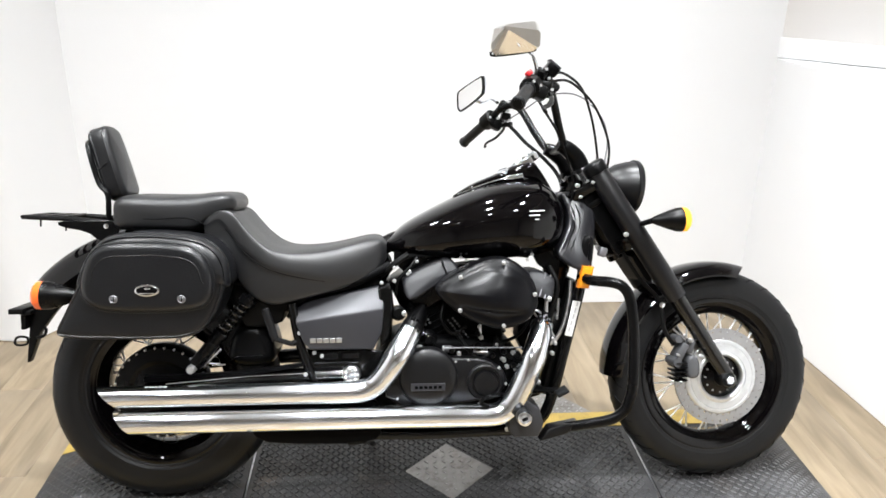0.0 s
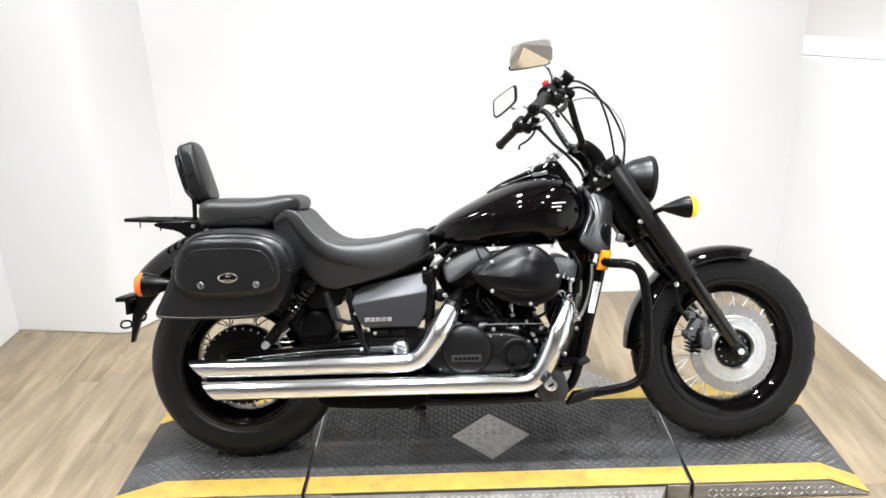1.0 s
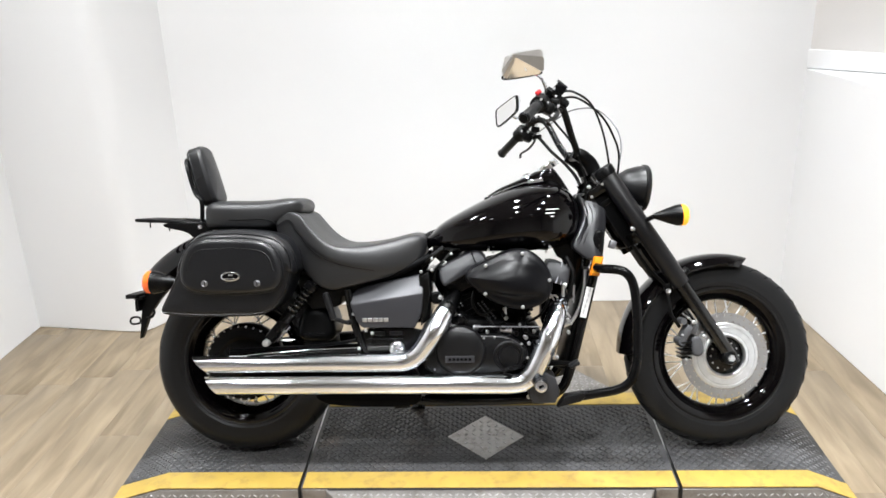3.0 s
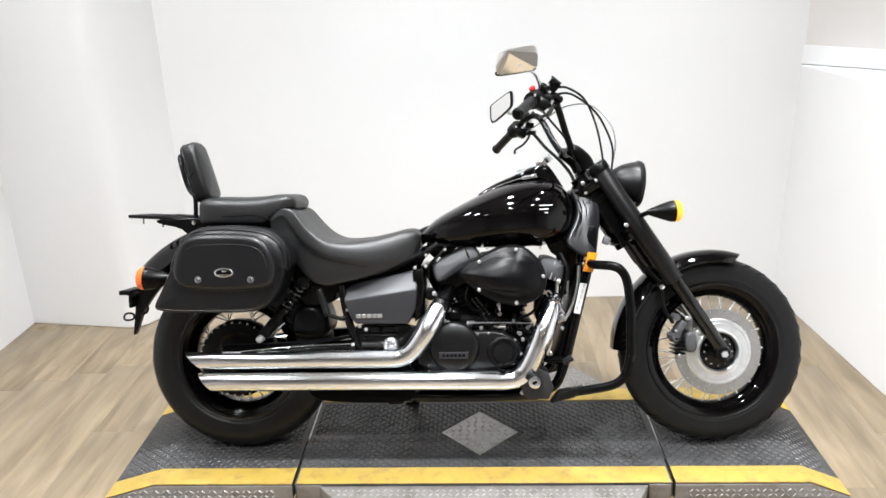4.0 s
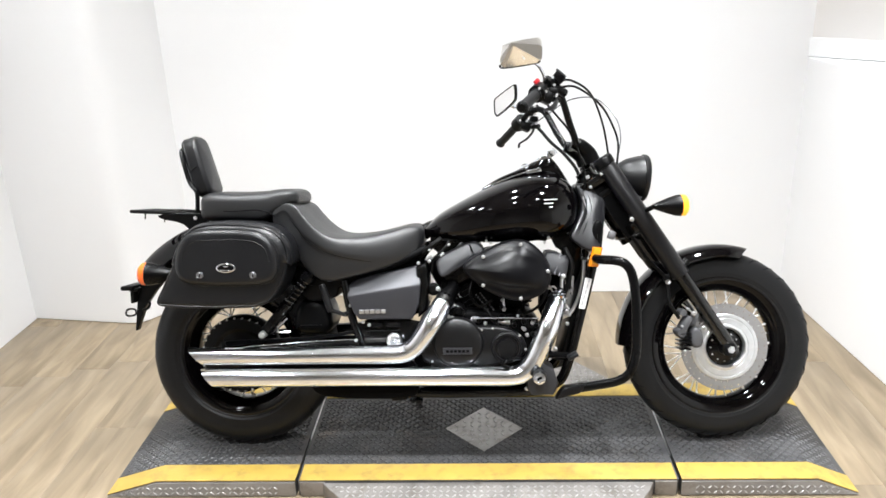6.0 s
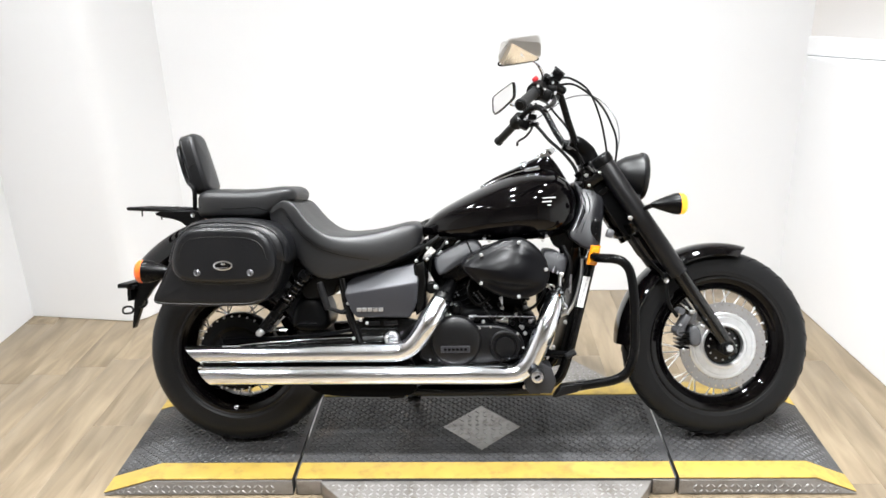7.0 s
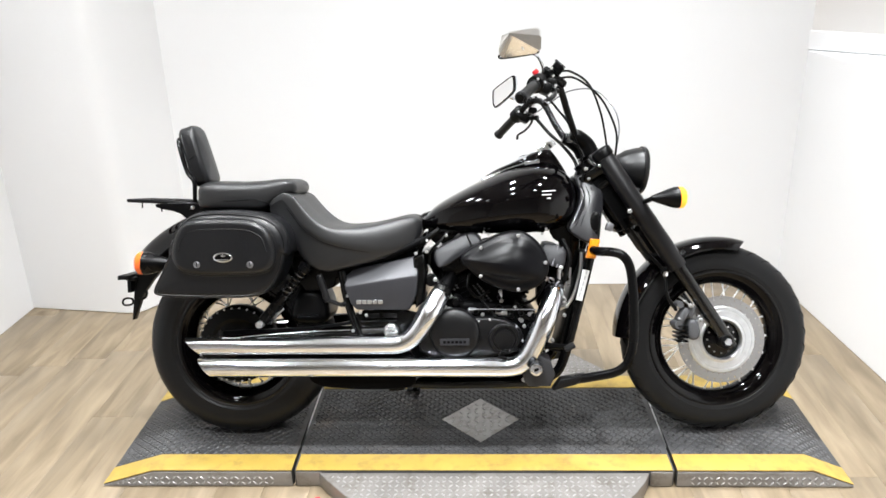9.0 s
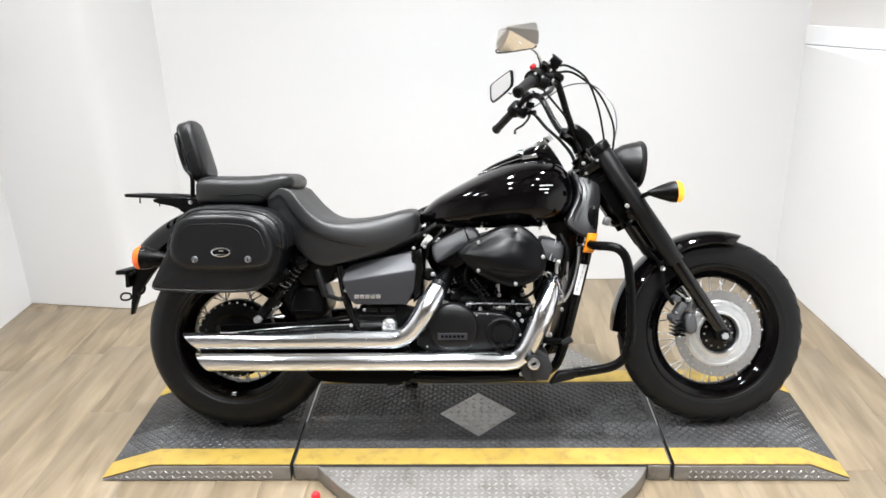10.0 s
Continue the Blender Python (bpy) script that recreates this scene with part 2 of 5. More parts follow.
diamond_alloy = material("polished_tread_plate", (0.31, 0.3, 0.29), 0.38, 0.55, vary=0.3, scale=22, bump=0.1, bump_scale=120, stain=(0.2, 0.185, 0.17), stain_scale=26, stain_at=0.55)
tread_ridge = material("worn_bright_ridge", (0.37, 0.36, 0.35), 0.32, 0.5, vary=0.3, scale=18)
yellow_paint = material("yellow_safety_paint", (0.37, 0.252, 0.05), 0.5, vary=0.2, scale=14, bump=0.1, bump_scale=150, stain=(0.27, 0.18, 0.045), stain_scale=22, stain_at=0.55)


def paler_band(m, y, soft, colour):
    """Turns a painted plate to a paler tone on the near side of a line, unevenly."""
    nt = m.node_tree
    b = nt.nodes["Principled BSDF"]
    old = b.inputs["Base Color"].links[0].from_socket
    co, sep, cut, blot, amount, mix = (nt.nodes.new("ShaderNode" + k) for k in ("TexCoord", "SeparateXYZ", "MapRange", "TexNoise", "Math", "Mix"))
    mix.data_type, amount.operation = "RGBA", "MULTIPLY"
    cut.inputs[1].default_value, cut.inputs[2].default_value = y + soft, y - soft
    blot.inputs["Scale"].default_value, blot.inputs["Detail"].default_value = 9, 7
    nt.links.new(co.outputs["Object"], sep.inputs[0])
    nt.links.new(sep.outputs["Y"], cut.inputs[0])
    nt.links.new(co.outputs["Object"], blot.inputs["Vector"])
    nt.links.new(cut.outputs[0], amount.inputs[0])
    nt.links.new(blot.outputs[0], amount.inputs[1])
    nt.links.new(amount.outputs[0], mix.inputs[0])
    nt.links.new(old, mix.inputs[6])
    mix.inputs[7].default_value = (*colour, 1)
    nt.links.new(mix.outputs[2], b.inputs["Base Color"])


paler_band(tread_black, -0.06, 0.008, (0.075, 0.075, 0.078))
glow = bpy.data.materials.new("lamp_glow")
glow.use_nodes = True
glow.node_tree.nodes["Principled BSDF"].inputs["Emission Color"].default_value = (0.96, 0.98, 1, 1)
glow.node_tree.nodes["Principled BSDF"].inputs["Emission Strength"].default_value = 12


def plank_material():
    m = material("wood_plank", (0.4, 0.3, 0.2), 0.36, vary=0.2, scale=2)
    nt = m.node_tree
    b = nt.nodes["Principled BSDF"]
    co, info = nt.nodes.new("ShaderNodeTexCoord"), nt.nodes.new("ShaderNodeObjectInfo")
    shift = nt.nodes.new("ShaderNodeVectorMath")
    shift.operation = "MULTIPLY_ADD"
    shift.inputs[1].default_value = (7.0, 0.9, 1.0)
    comb = nt.nodes.new("ShaderNodeCombineXYZ")
    mul = nt.nodes.new("ShaderNodeMath")
    mul.operation = "MULTIPLY"
    mul.inputs[1].default_value = 40
    nt.links.new(info.outputs["Random"], mul.inputs[0])
    nt.links.new(mul.outputs[0], comb.inputs[0])
    nt.links.new(mul.outputs[0], comb.inputs[1])
    nt.links.new(co.outputs["Object"], shift.inputs[0])
    nt.links.new(comb.outputs[0], shift.inputs[2])
    grain = nt.nodes.new("ShaderNodeTexNoise")
    grain.inputs["Scale"].default_value, grain.inputs["Detail"].default_value, grain.inputs["Distortion"].default_value = 3.0, 9, 0.6
    nt.links.new(shift.outputs[0], grain.inputs["Vector"])
    ramp = nt.nodes.new("ShaderNodeValToRGB")
    e = ramp.color_ramp.elements
    e[0].position, e[0].color = 0.3, (0.148, 0.112, 0.071, 1)
    e[1].position, e[1].color = 0.7, (0.26, 0.205, 0.137, 1)
    mid = ramp.color_ramp.elements.new(0.5)
    mid.color = (0.204, 0.158, 0.103, 1)
    nt.links.new(grain.outputs[0], ramp.inputs[0])
    hsv = nt.nodes.new("ShaderNodeHueSaturation")
    mr = nt.nodes.new("ShaderNodeMapRange")
    mr.inputs[3].default_value, mr.inputs[4].default_value = 0.88, 1.1
    nt.links.new(info.outputs["Random"], mr.inputs[0])
    nt.links.new(mr.outputs[0], hsv.inputs["Value"])
    nt.links.new(ramp.outputs[0], hsv.inputs["Color"])
    nt.links.new(hsv.outputs[0], b.inputs["Base Color"])
    return m


wood = plank_material()

# ---- the room ----
X0, X1, Y0, Y1, TOP = -1.36, 2.37, -6.0, 1.318, 3.0


def setting(name, pieces, mat, label, category, angle=38):
    return tagged(part(name, pieces, mat, None, label, angle=angle), category=category, kind="structure")


setting("wall_north", block(((X0 + X1) / 2, Y1 + 0.06, TOP / 2), (X1 - X0 + 1.6, 0.12, TOP), 0), wall_paint, "plain white painted back wall of the photo bay", "wall")
BAY = -1.9
setting("wall_west", block((X0 - 0.06, (BAY + Y1) / 2, TOP / 2), (0.12, Y1 - BAY, TOP), 0), wall_paint, "plain white painted side wall behind the bike's tail", "wall")
# walls past BAY are unseen; their grey sets what the bike reflects
setting("wall_west_unseen", block((X0 - 0.06, (BAY + Y0) / 2, TOP / 2), (0.12, BAY - Y0, TOP), 0), unseen_wall_grey, "unseen light grey side wall behind the camera", "wall")
setting("wall_pier", slab([(-1.365, 1.09), (-0.9, 1.0225), (-0.85, 1.0165), (-0.81, 1.018), (-0.782, 1.034), (-0.762, 1.058), (-0.74, 1.094), (-0.6, 1.33), (-1.365, 1.33)], 0.0, TOP, 0.004, 1, place=lambda u, w, v: Vector((u, v, w))), wall_paint, "white painted pier with a slanted side face", "wall", 35)
setting("wall_east", slab([(2.37, 1.32), (2.44, 0.3), (2.55, BAY), (3.1, BAY), (3.1, 1.32)], 0.0, 1.146, 0.003, 1, place=lambda u, w, v: Vector((u, v, w))), wall_paint, "low white painted side wall under a ledge", "wall", 20)
setting("ledge_trim", slab([(2.366, 1.316), (2.992, 0.612), (3.08, 0.69), (2.54, 1.316)], 1.149, 1.232, 0.004, 2, place=lambda u, w, v: Vector((u, v, w))), wall_paint, "white painted ledge board along the slanting wall", "trim", 20)
setting("wall_east_upper", slab([(2.374, 1.32), (3.0, 0.618), (3.1, 0.6), (3.1, BAY), (3.22, BAY), (3.22, 1.32)], 1.149, TOP, 0.003, 1, place=lambda u, w, v: Vector((u, v, w))), shaded_upper_paint, "upper wall slanting back behind the ledge, its shade painted in", "wall", 20)
setting("wall_east_unseen", block((3.16, (BAY + Y0) / 2, TOP / 2), (0.12, BAY - Y0, TOP), 0), unseen_wall_grey, "unseen light grey far side wall behind the camera", "wall")
setting("wall_south", block(((X0 + X1) / 2, Y0 - 0.06, TOP / 2), (X1 - X0 + 1.6, 0.12, TOP), 0), unseen_wall_grey, "plain light grey wall behind the camera", "wall")
setting("ceiling", block(((X0 + X1) / 2, (Y0 + Y1) / 2, TOP + 0.05), (X1 - X0 + 1.8, Y1 - Y0 + 0.3, 0.1), 0), ceiling_paint, "plain dark grey ceiling", "ceiling")


# ---- ceiling lamps ----
def ceiling_light(x, y, r, power, z=TOP):
    root = new("ceiling_light")
    root.location = (x, y, z)
    tagged(root, "round white ceiling lamp with a bright diffuser", "lamp", "ceiling lamps")
    part("frame", ring((0, 0, 0), (0, 0, -1), [(0, r + 0.03), (0.04, r + 0.03), (0.05, r + 0.02), (0.05, r), (0, r)], 32), wall_paint, root)
    part("diffuser", lathe((0, 0, 0), (0, 0, -1), [(0.03, 0), (0.03, r * 0.999), (0.0, r * 0.999)], 32), glow, root)
    lamp = bpy.data.lights.new("ceiling_lamp", "AREA")
    lamp.shape, lamp.size, lamp.energy, lamp.color, lamp.spread = "DISK", r * 2, power, (0.955, 0.98, 1.0), radians(105)
    ob = new("ceiling_lamp", lamp)
    ob.location = (x, y, z - 0.06)


# row at y 0.5 is added to brighten the wall, pair at y -4.2 the chrome
for x, y, p in ((-0.75, 0.5, 15), (0.5, 0.5, 24), (1.75, 0.5, 24), (-0.7, -0.7, 19), (0.5, -0.7, 34), (1.7, -0.7, 34), (-0.7, -2.0, 7), (0.5, -2.0, 33), (1.7, -2.0, 33), (0.0, -4.2, 38), (1.6, -4.2, 38)):
    ceiling_light(x, y, 0.09, p)

# ---- the platform ----
PH, PY = 0.06, 0.292


def tread(x0, x1, y0, y1, surface, pitch=0.016, size=0.0105, high=0.0026):
    """Rows of raised lozenges that lean to alternate sides; surface gives the place for (a, b, height)."""
    verts, faces = [], []
    nx, ny = int((x1 - x0) / pitch), int((y1 - y0) / pitch)
    for i in range(nx):
        for j in range(ny):
            cx, cy = x0 + (i + 0.5) * pitch, y0 + (j + 0.5) * pitch
            s = 1 if (i + j) % 2 else -1
            dx, dy = size * 0.74, size * 0.7 * s
            qx, qy = -size * 0.24 * s, size * 0.26
            n = len(verts)
            verts += [surface(cx - dx, cy - dy, 0), surface(cx + qx, cy + qy, 0), surface(cx + dx, cy + dy, 0), surface(cx - qx, cy - qy, 0),
                      surface(cx - dx * 0.5, cy - dy * 0.5, high), surface(cx + dx * 0.5, cy + dy * 0.5, high)]
            faces += [(n, n + 3, n + 4), (n + 3, n + 2, n + 5), (n + 3, n + 5, n + 4), (n + 2, n + 1, n + 5), (n + 1, n, n + 4), (n + 1, n + 4, n + 5)]
    return verts, faces


def flat_xy(z):
    return lambda a, b, h: Vector((a, b, z + h))


def xz(outline, y0, y1, bevel=0.003):
    return slab(outline, y0, y1, bevel, 2)


platform = new("turntable_platform")
tagged(platform, "low turntable platform of black tread plate with yellow edges", "platform")
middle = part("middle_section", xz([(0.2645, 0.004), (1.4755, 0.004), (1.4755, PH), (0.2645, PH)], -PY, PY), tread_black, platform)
tagged(part("tread_pattern", tread(0.275, 1.465, -0.205, 0.203, flat_xy(PH)), black_ridge, middle), kind="stuff")
for x in (0.2615, 1.4785):
    part("edge_strip", block((x, 0.06, PH - 0.004), (0.0035, 0.44, 0.01), 0.0008), steel, middle, "bright worn steel edge")
for y in (-0.25, 0.249):
    part("yellow_strip", block((0.87, y, PH + 0.001), (1.2, 0.084, 0.003), 0.001), yellow_paint, middle, "worn yellow safety strip")
for a, b in ((0.27, 0.352), (1.402, 1.47)):
    part("front_skirt", block(((a + b) / 2, -PY - 0.002, PH / 2), (b - a, 0.005, PH - 0.008), 0.001), tread_alloy, middle, "bright tread plate skirt")
diamond = part("diamond_plate", slab([(0.73, -0.005), (0.866, -0.142), (1.002, -0.005), (0.866, 0.131)], PH - 0.002, PH + 0.003, 0.001, 1, place=lambda u, w, v: Vector((u, v, w))), diamond_alloy, platform, "bright diamond-shaped tread plate inlay")


def in_diamond(geo):
    v, f = geo
    keep = [q for q in f if all(abs(v[i].x - 0.866) + abs(v[i].y + 0.005) < 0.128 for i in q)]
    return v, keep


tagged(part("tread_pattern", in_diamond(tread(0.73, 1.0, -0.142, 0.131, flat_xy(PH + 0.003), 0.027, 0.0105)), tread_ridge, diamond), kind="stuff")

for side, (seam, knee, toe) in (("rear", (0.2555, -0.2, -0.372)), ("front", (1.4845, 1.905, 2.035))):
    def height(x, knee=knee, toe=toe):
        t = (x - knee) / (toe - knee)
        return PH - max(0.0, t) * (PH - 0.006)
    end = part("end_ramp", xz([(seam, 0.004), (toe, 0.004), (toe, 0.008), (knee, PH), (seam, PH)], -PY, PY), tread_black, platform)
    lo, hi = min(seam, toe), max(seam, toe)
    tagged(part("tread_pattern", tread(lo + 0.006, hi - 0.012, -0.205, 0.203, lambda a, b, h, f=height: Vector((a, b, f(a) + h))), black_ridge, end), kind="stuff")
    for y in (-0.25, 0.249):
        strip = [(seam, PH + 0.0025), (knee, PH + 0.0025), (toe, 0.0095), (toe, 0.007), (knee, PH - 0.002), (seam, PH - 0.002)]
        part("yellow_strip", xz(strip, y - 0.042, y + 0.042, 0.0006), yellow_paint, end, "worn yellow safety strip")
    skirt = [(seam, 0.004), (toe, 0.004), (knee, PH - 0.005), (seam, PH - 0.005)]
    part("front_skirt", xz(skirt, -PY - 0.005, -PY + 0.001, 0.001), tread_alloy, end, "bright tread plate skirt")

    def on_skirt(a, b, h, f=height):
        return Vector((a, -PY - 0.005 - h, min(b, f(a) - 0.006)))
    tagged(part("tread_pattern", tread(lo + 0.04, hi - 0.04, 0.006, PH - 0.006, on_skirt, 0.019, 0.0085), tread_ridge, end), kind="stuff")

def within(outline, x, y):
    hit = False
    for (ax, ay), (bx, by) in zip(outline, outline[1:] + outline[:1]):
        if (ay > y) != (by > y) and x < (bx - ax) * (y - ay) / (by - ay) + ax:
            hit = not hit
    return hit


front_flap = [(0.346, -0.297), (0.372, -0.33), (0.44, -0.402), (0.53, -0.482), (0.632, -0.55), (0.76, -0.6), (1.0, -0.605), (1.12, -0.57), (1.22, -0.506), (1.288, -0.446), (1.338, -0.394), (1.376, -0.34), (1.396, -0.297)]
back_flap = [(0.356, 0.296), (0.632, 0.64), (1.12, 0.64), (1.398, 0.296)]
for flap_line in (front_flap, back_flap):
    flap = part("base_flap", slab(flap_line, PH - 0.004, 0.002, 0.003, 2, place=lambda u, w, v: Vector((u, v, w))), tread_alloy, platform, "bright tread plate base under the turntable", angle=20)
    rim = [tuple(q) for q in inset(flap_line, 0.012)]
    y0, y1 = sorted((flap_line[0][1], flap_line[len(flap_line) // 2][1]))
    v, f = tread(0.34, 1.4, y0, y1, flat_xy(PH - 0.004), 0.021, 0.0095)
    tagged(part("tread_pattern", (v, [q for q in f if all(within(rim, v[i].x, v[i].y) for i in q)]), tread_ridge, flap), kind="stuff")

# ---- the motorcycle: x along it, y to its left, z up, then leaned on its stand ----
bike = new("cruiser_motorcycle")
bike.matrix_basis = pose(0, -0.055, PH, -16, 0, 0)
tagged(bike, "black cruiser motorcycle with leather saddlebag and chrome exhausts on its stand", "motorcycle")
AX = Vector((-0.554, 0, 0.832))
STEER = Matrix.Translation((1.213, 0, 0.908)) @ Matrix.Rotation(radians(5), 4, AX) @ Matrix.Translation((-1.213, 0, -0.908))
DOWN = -AX.normalized()
FRONT, REAR = Vector((1.655, 0, 0.319)), Vector((0.05, 0, 0.3185))
Y = (0, 1, 0)


def bolt(u, w, v, r=0.007, high=0.006):
    """A cap screw: flange, head and socket."""
    r *= 0.78
    return lathe((u, w, v), (0, -1, 0), [(0, r), (high * 0.25, r), (high * 0.3, r * 0.8), (high * 0.85, r * 0.8), (high, r * 0.66), (high, r * 0.4), (high * 0.6, r * 0.34), (high * 0.6, 0)], 12)


def wheel(name, c, R, W, Rr, xf, spokes, hub_r, hub_w, label):
    side = R - Rr
    half = [(0.40, 0), (0.455, 0.1), (0.462, 0.12), (0.456, 0.14), (0.478, 0.2), (0.484, 0.215), (0.481, 0.235), (0.5, 0.42), (0.49, 0.6), (0.45, 0.76), (0.36, 0.885), (0.22, 0.965), (0.08, 0.998)]
    outer = [(-a * W, Rr + b * side) for a, b in half] + [(a * W, Rr + b * side) for a, b in half[::-1]]
    hub = part(name, lathe(c, Y, [(-hub_w, 0), (-hub_w, hub_r * 0.7), (-hub_w * 0.9, hub_r), (-hub_w * 0.7, hub_r), (-hub_w * 0.6, hub_r * 0.55), (hub_w * 0.6, hub_r * 0.55), (hub_w * 0.7, hub_r), (hub_w * 0.9, hub_r), (hub_w, hub_r * 0.7), (hub_w, 0)], 40), satin_black, bike, label, xf)
    part("tyre", ring(c, Y, outer + [(0.3 * W, Rr - 0.004), (-0.3 * W, Rr - 0.004)], 96), rubber, hub, "black rubber tyre", xf, 50)
    lip = [(0.385, 0.013), (0.425, 0.0125), (0.442, 0.009), (0.449, 0.003), (0.444, -0.003), (0.428, -0.007), (0.405, -0.014), (0.37, -0.013), (0.345, -0.021), (0.3, -0.024), (0.27, -0.034), (0.22, -0.04), (0.0, -0.043)]
    rim = [(-0.36, -0.004), (-0.3, -0.012), (-0.2, -0.03), (0.2, -0.03), (0.3, -0.012), (0.36, -0.004)] + lip + [(-q, h) for q, h in lip[-2::-1]]
    part("rim", ring(c, Y, [(a * W, Rr + b) for a, b in rim], 96), gloss_black, hub, "gloss black rim", xf, 50)
    for k in range(spokes):
        a = 2 * math.pi * k / spokes
        s = 1 if k % 2 else -1
        lean = 0.55 * (1 if (k // 2) % 2 else -1)
        p = c + Vector((math.cos(a + lean) * hub_r * 0.93, s * hub_w * 0.8, math.sin(a + lean) * hub_r * 0.93))
        q = c + Vector((math.cos(a) * (Rr - 0.036), s * W * 0.07, math.sin(a) * (Rr - 0.036)))
        part("spoke", [rod(p, q, 0.0025, 5), rod(q - (q - p).normalized() * 0.012, q + (q - p).normalized() * 0.004, 0.0038, 6)], spoke_steel, hub, "", xf)
    return hub


front_wheel = wheel("front_wheel", FRONT, 0.312, 0.096, 0.222, STEER, 36, 0.062, 0.055, "spoked front wheel with gloss black rim")
rear_wheel = wheel("rear_wheel", REAR, 0.3185, 0.16, 0.205, None, 36, 0.1, 0.06, "spoked rear wheel with gloss black rim")


def grooves(c, R, W, deep, count, xf, parent, fat):
    """Slanting tread cuts near the tyre's shoulder, as thin dark inlays."""
    out = []
    for k in range(count):
        a = 2 * math.pi * k / count
        for s in (-1, 1):
            pts = []
            for t in range(5):
                f = 0.12 + 0.33 * t / 4
                rr = float(np.interp(f, [0, 0.08, 0.22, 0.36, 0.45, 0.49], [R, R - 0.002 * deep, R - 0.035 * deep, R - 0.115 * deep, R - 0.24 * deep, R - 0.4 * deep])) - 0.0006
                b = a + s * 0.03 + t * 0.035
                pts.append(c + Vector((math.cos(b) * rr, s * f * W, math.sin(b) * rr)))
            out.append(sweep(pts, [fat * 0.4, fat * 0.85, fat, fat * 0.85, fat * 0.4], 6, 1))
    parts("tread_groove", out, engine_black, parent, "", xf)


grooves(FRONT, 0.312, 0.096, 0.09, 34, STEER, front_wheel, 0.003)
grooves(REAR, 0.3185, 0.16, 0.1135, 24, None, rear_wheel, 0.0018)


# drilled brake disc with its carrier
def drilled(c, w, r0, r1, cells, rows, thick):
    verts, faces = [], []
    for row in range(rows):
        a0, a1 = r0 + (r1 - r0) * row / rows, r0 + (r1 - r0) * (row + 1) / rows
        for k in range(cells):
            b0, b1 = 2 * math.pi * (k + 0.5 * row) / cells, 2 * math.pi * (k + 1 + 0.5 * row) / cells
            am, bm_ = (a0 + a1) / 2, (b0 + b1) / 2
            hr = 0.003
            for z in (w, w + thick):
                corners = [(a0, b0), (a0, bm_), (a0, b1), (am, b1), (a1, b1), (a1, bm_), (a1, b0), (am, b0)]
                n = len(verts)
                verts += [c + Vector((math.cos(b) * a, z, math.sin(b) * a)) for a, b in corners]
                for q in range(8):
                    t = math.radians(225 - 45 * q)
                    rad, tan = am + math.cos(t) * hr, math.sin(t) * hr / am
                    verts.append(c + Vector((math.cos(bm_ + tan) * rad, z, math.sin(bm_ + tan) * rad)))
                faces += [(n + q, n + (q + 1) % 8, n + 8 + (q + 1) % 8, n + 8 + q) for q in range(8)]
            faces += [(n - 16 + 8 + q, n - 16 + 8 + (q + 1) % 8, n + 8 + (q + 1) % 8, n + 8 + q) for q in range(8)]
    return verts, faces


part("brake_disc", [drilled(FRONT, -0.082, 0.104, 0.143, 36, 2, 0.005), ring(FRONT, Y, [(-0.082, 0.143), (-0.077, 0.143), (-0.077, 0.1425), (-0.082, 0.1425)], 80)], disc_steel, front_wheel, "drilled steel brake disc", STEER, 30)
part("disc_carrier", ring(FRONT, Y, [(-0.0835, 0.11), (-0.0865, 0.107), (-0.087, 0.1), (-0.0855, 0.099), (-0.0855, 0.096), (-0.088, 0.094), (-0.089, 0.078), (-0.0875, 0.077), (-0.09, 0.074), (-0.0905, 0.067), (-0.085, 0.062), (-0.074, 0.062), (-0.074, 0.11)], 64), carrier_alloy, front_wheel, "polished alloy disc carrier", STEER)
parts("disc_bolt", [bolt(FRONT.x + math.cos(a) * 0.046, -0.078, FRONT.z + math.sin(a) * 0.046, 0.004, 0.006) for a in [2 * math.pi * k / 12 for k in range(12)]], zinc, front_wheel, "", STEER)
part("hub_cap", lathe(FRONT, (0, -1, 0), [(0.05, 0.0635), (0.076, 0.063), (0.08, 0.045), (0.088, 0.034), (0.09, 0.0)], 40), gloss_black, front_wheel, "", STEER)
# steel ring added in place of the glint along the gloss black rim
part("rim_glint", ring(REAR, Y, [(-0.0665, 0.2145), (-0.0685, 0.217), (-0.0665, 0.2195)], 96), steel, rear_wheel, "thin steel ring standing in for the rim's highlight")
# rear drum brake, wreathed by spoke heads
part("drum_brake", lathe(REAR, (0, -1, 0), [(0.03, 0.131), (0.082, 0.131), (0.092, 0.124), (0.096, 0.09), (0.088, 0.078), (0.094, 0.05), (0.1, 0.03), (0.1, 0)], 48), satin_black, rear_wheel, "satin black rear brake drum")
parts("spoke_head", [lathe((REAR.x + math.cos(a) * 0.125, -0.084, REAR.z + math.sin(a) * 0.125), (0, -1, 0), [(0, 0.0035), (0.01, 0.0035), (0.012, 0)], 6) for a in [2 * math.pi * k / 30 for k in range(30)]], steel, rear_wheel)
part("axle_nut", lathe((REAR.x, -0.13, REAR.z), (0, -1, 0), [(-0.04, 0.014), (0.02, 0.014), (0.024, 0.01), (0.024, 0)], 6), chrome, rear_wheel)


# ---- front end ----
def along(p, d, w=None):
    q = Vector(p) + DOWN * d
    return Vector((q.x, q.y if w is None else w, q.z))


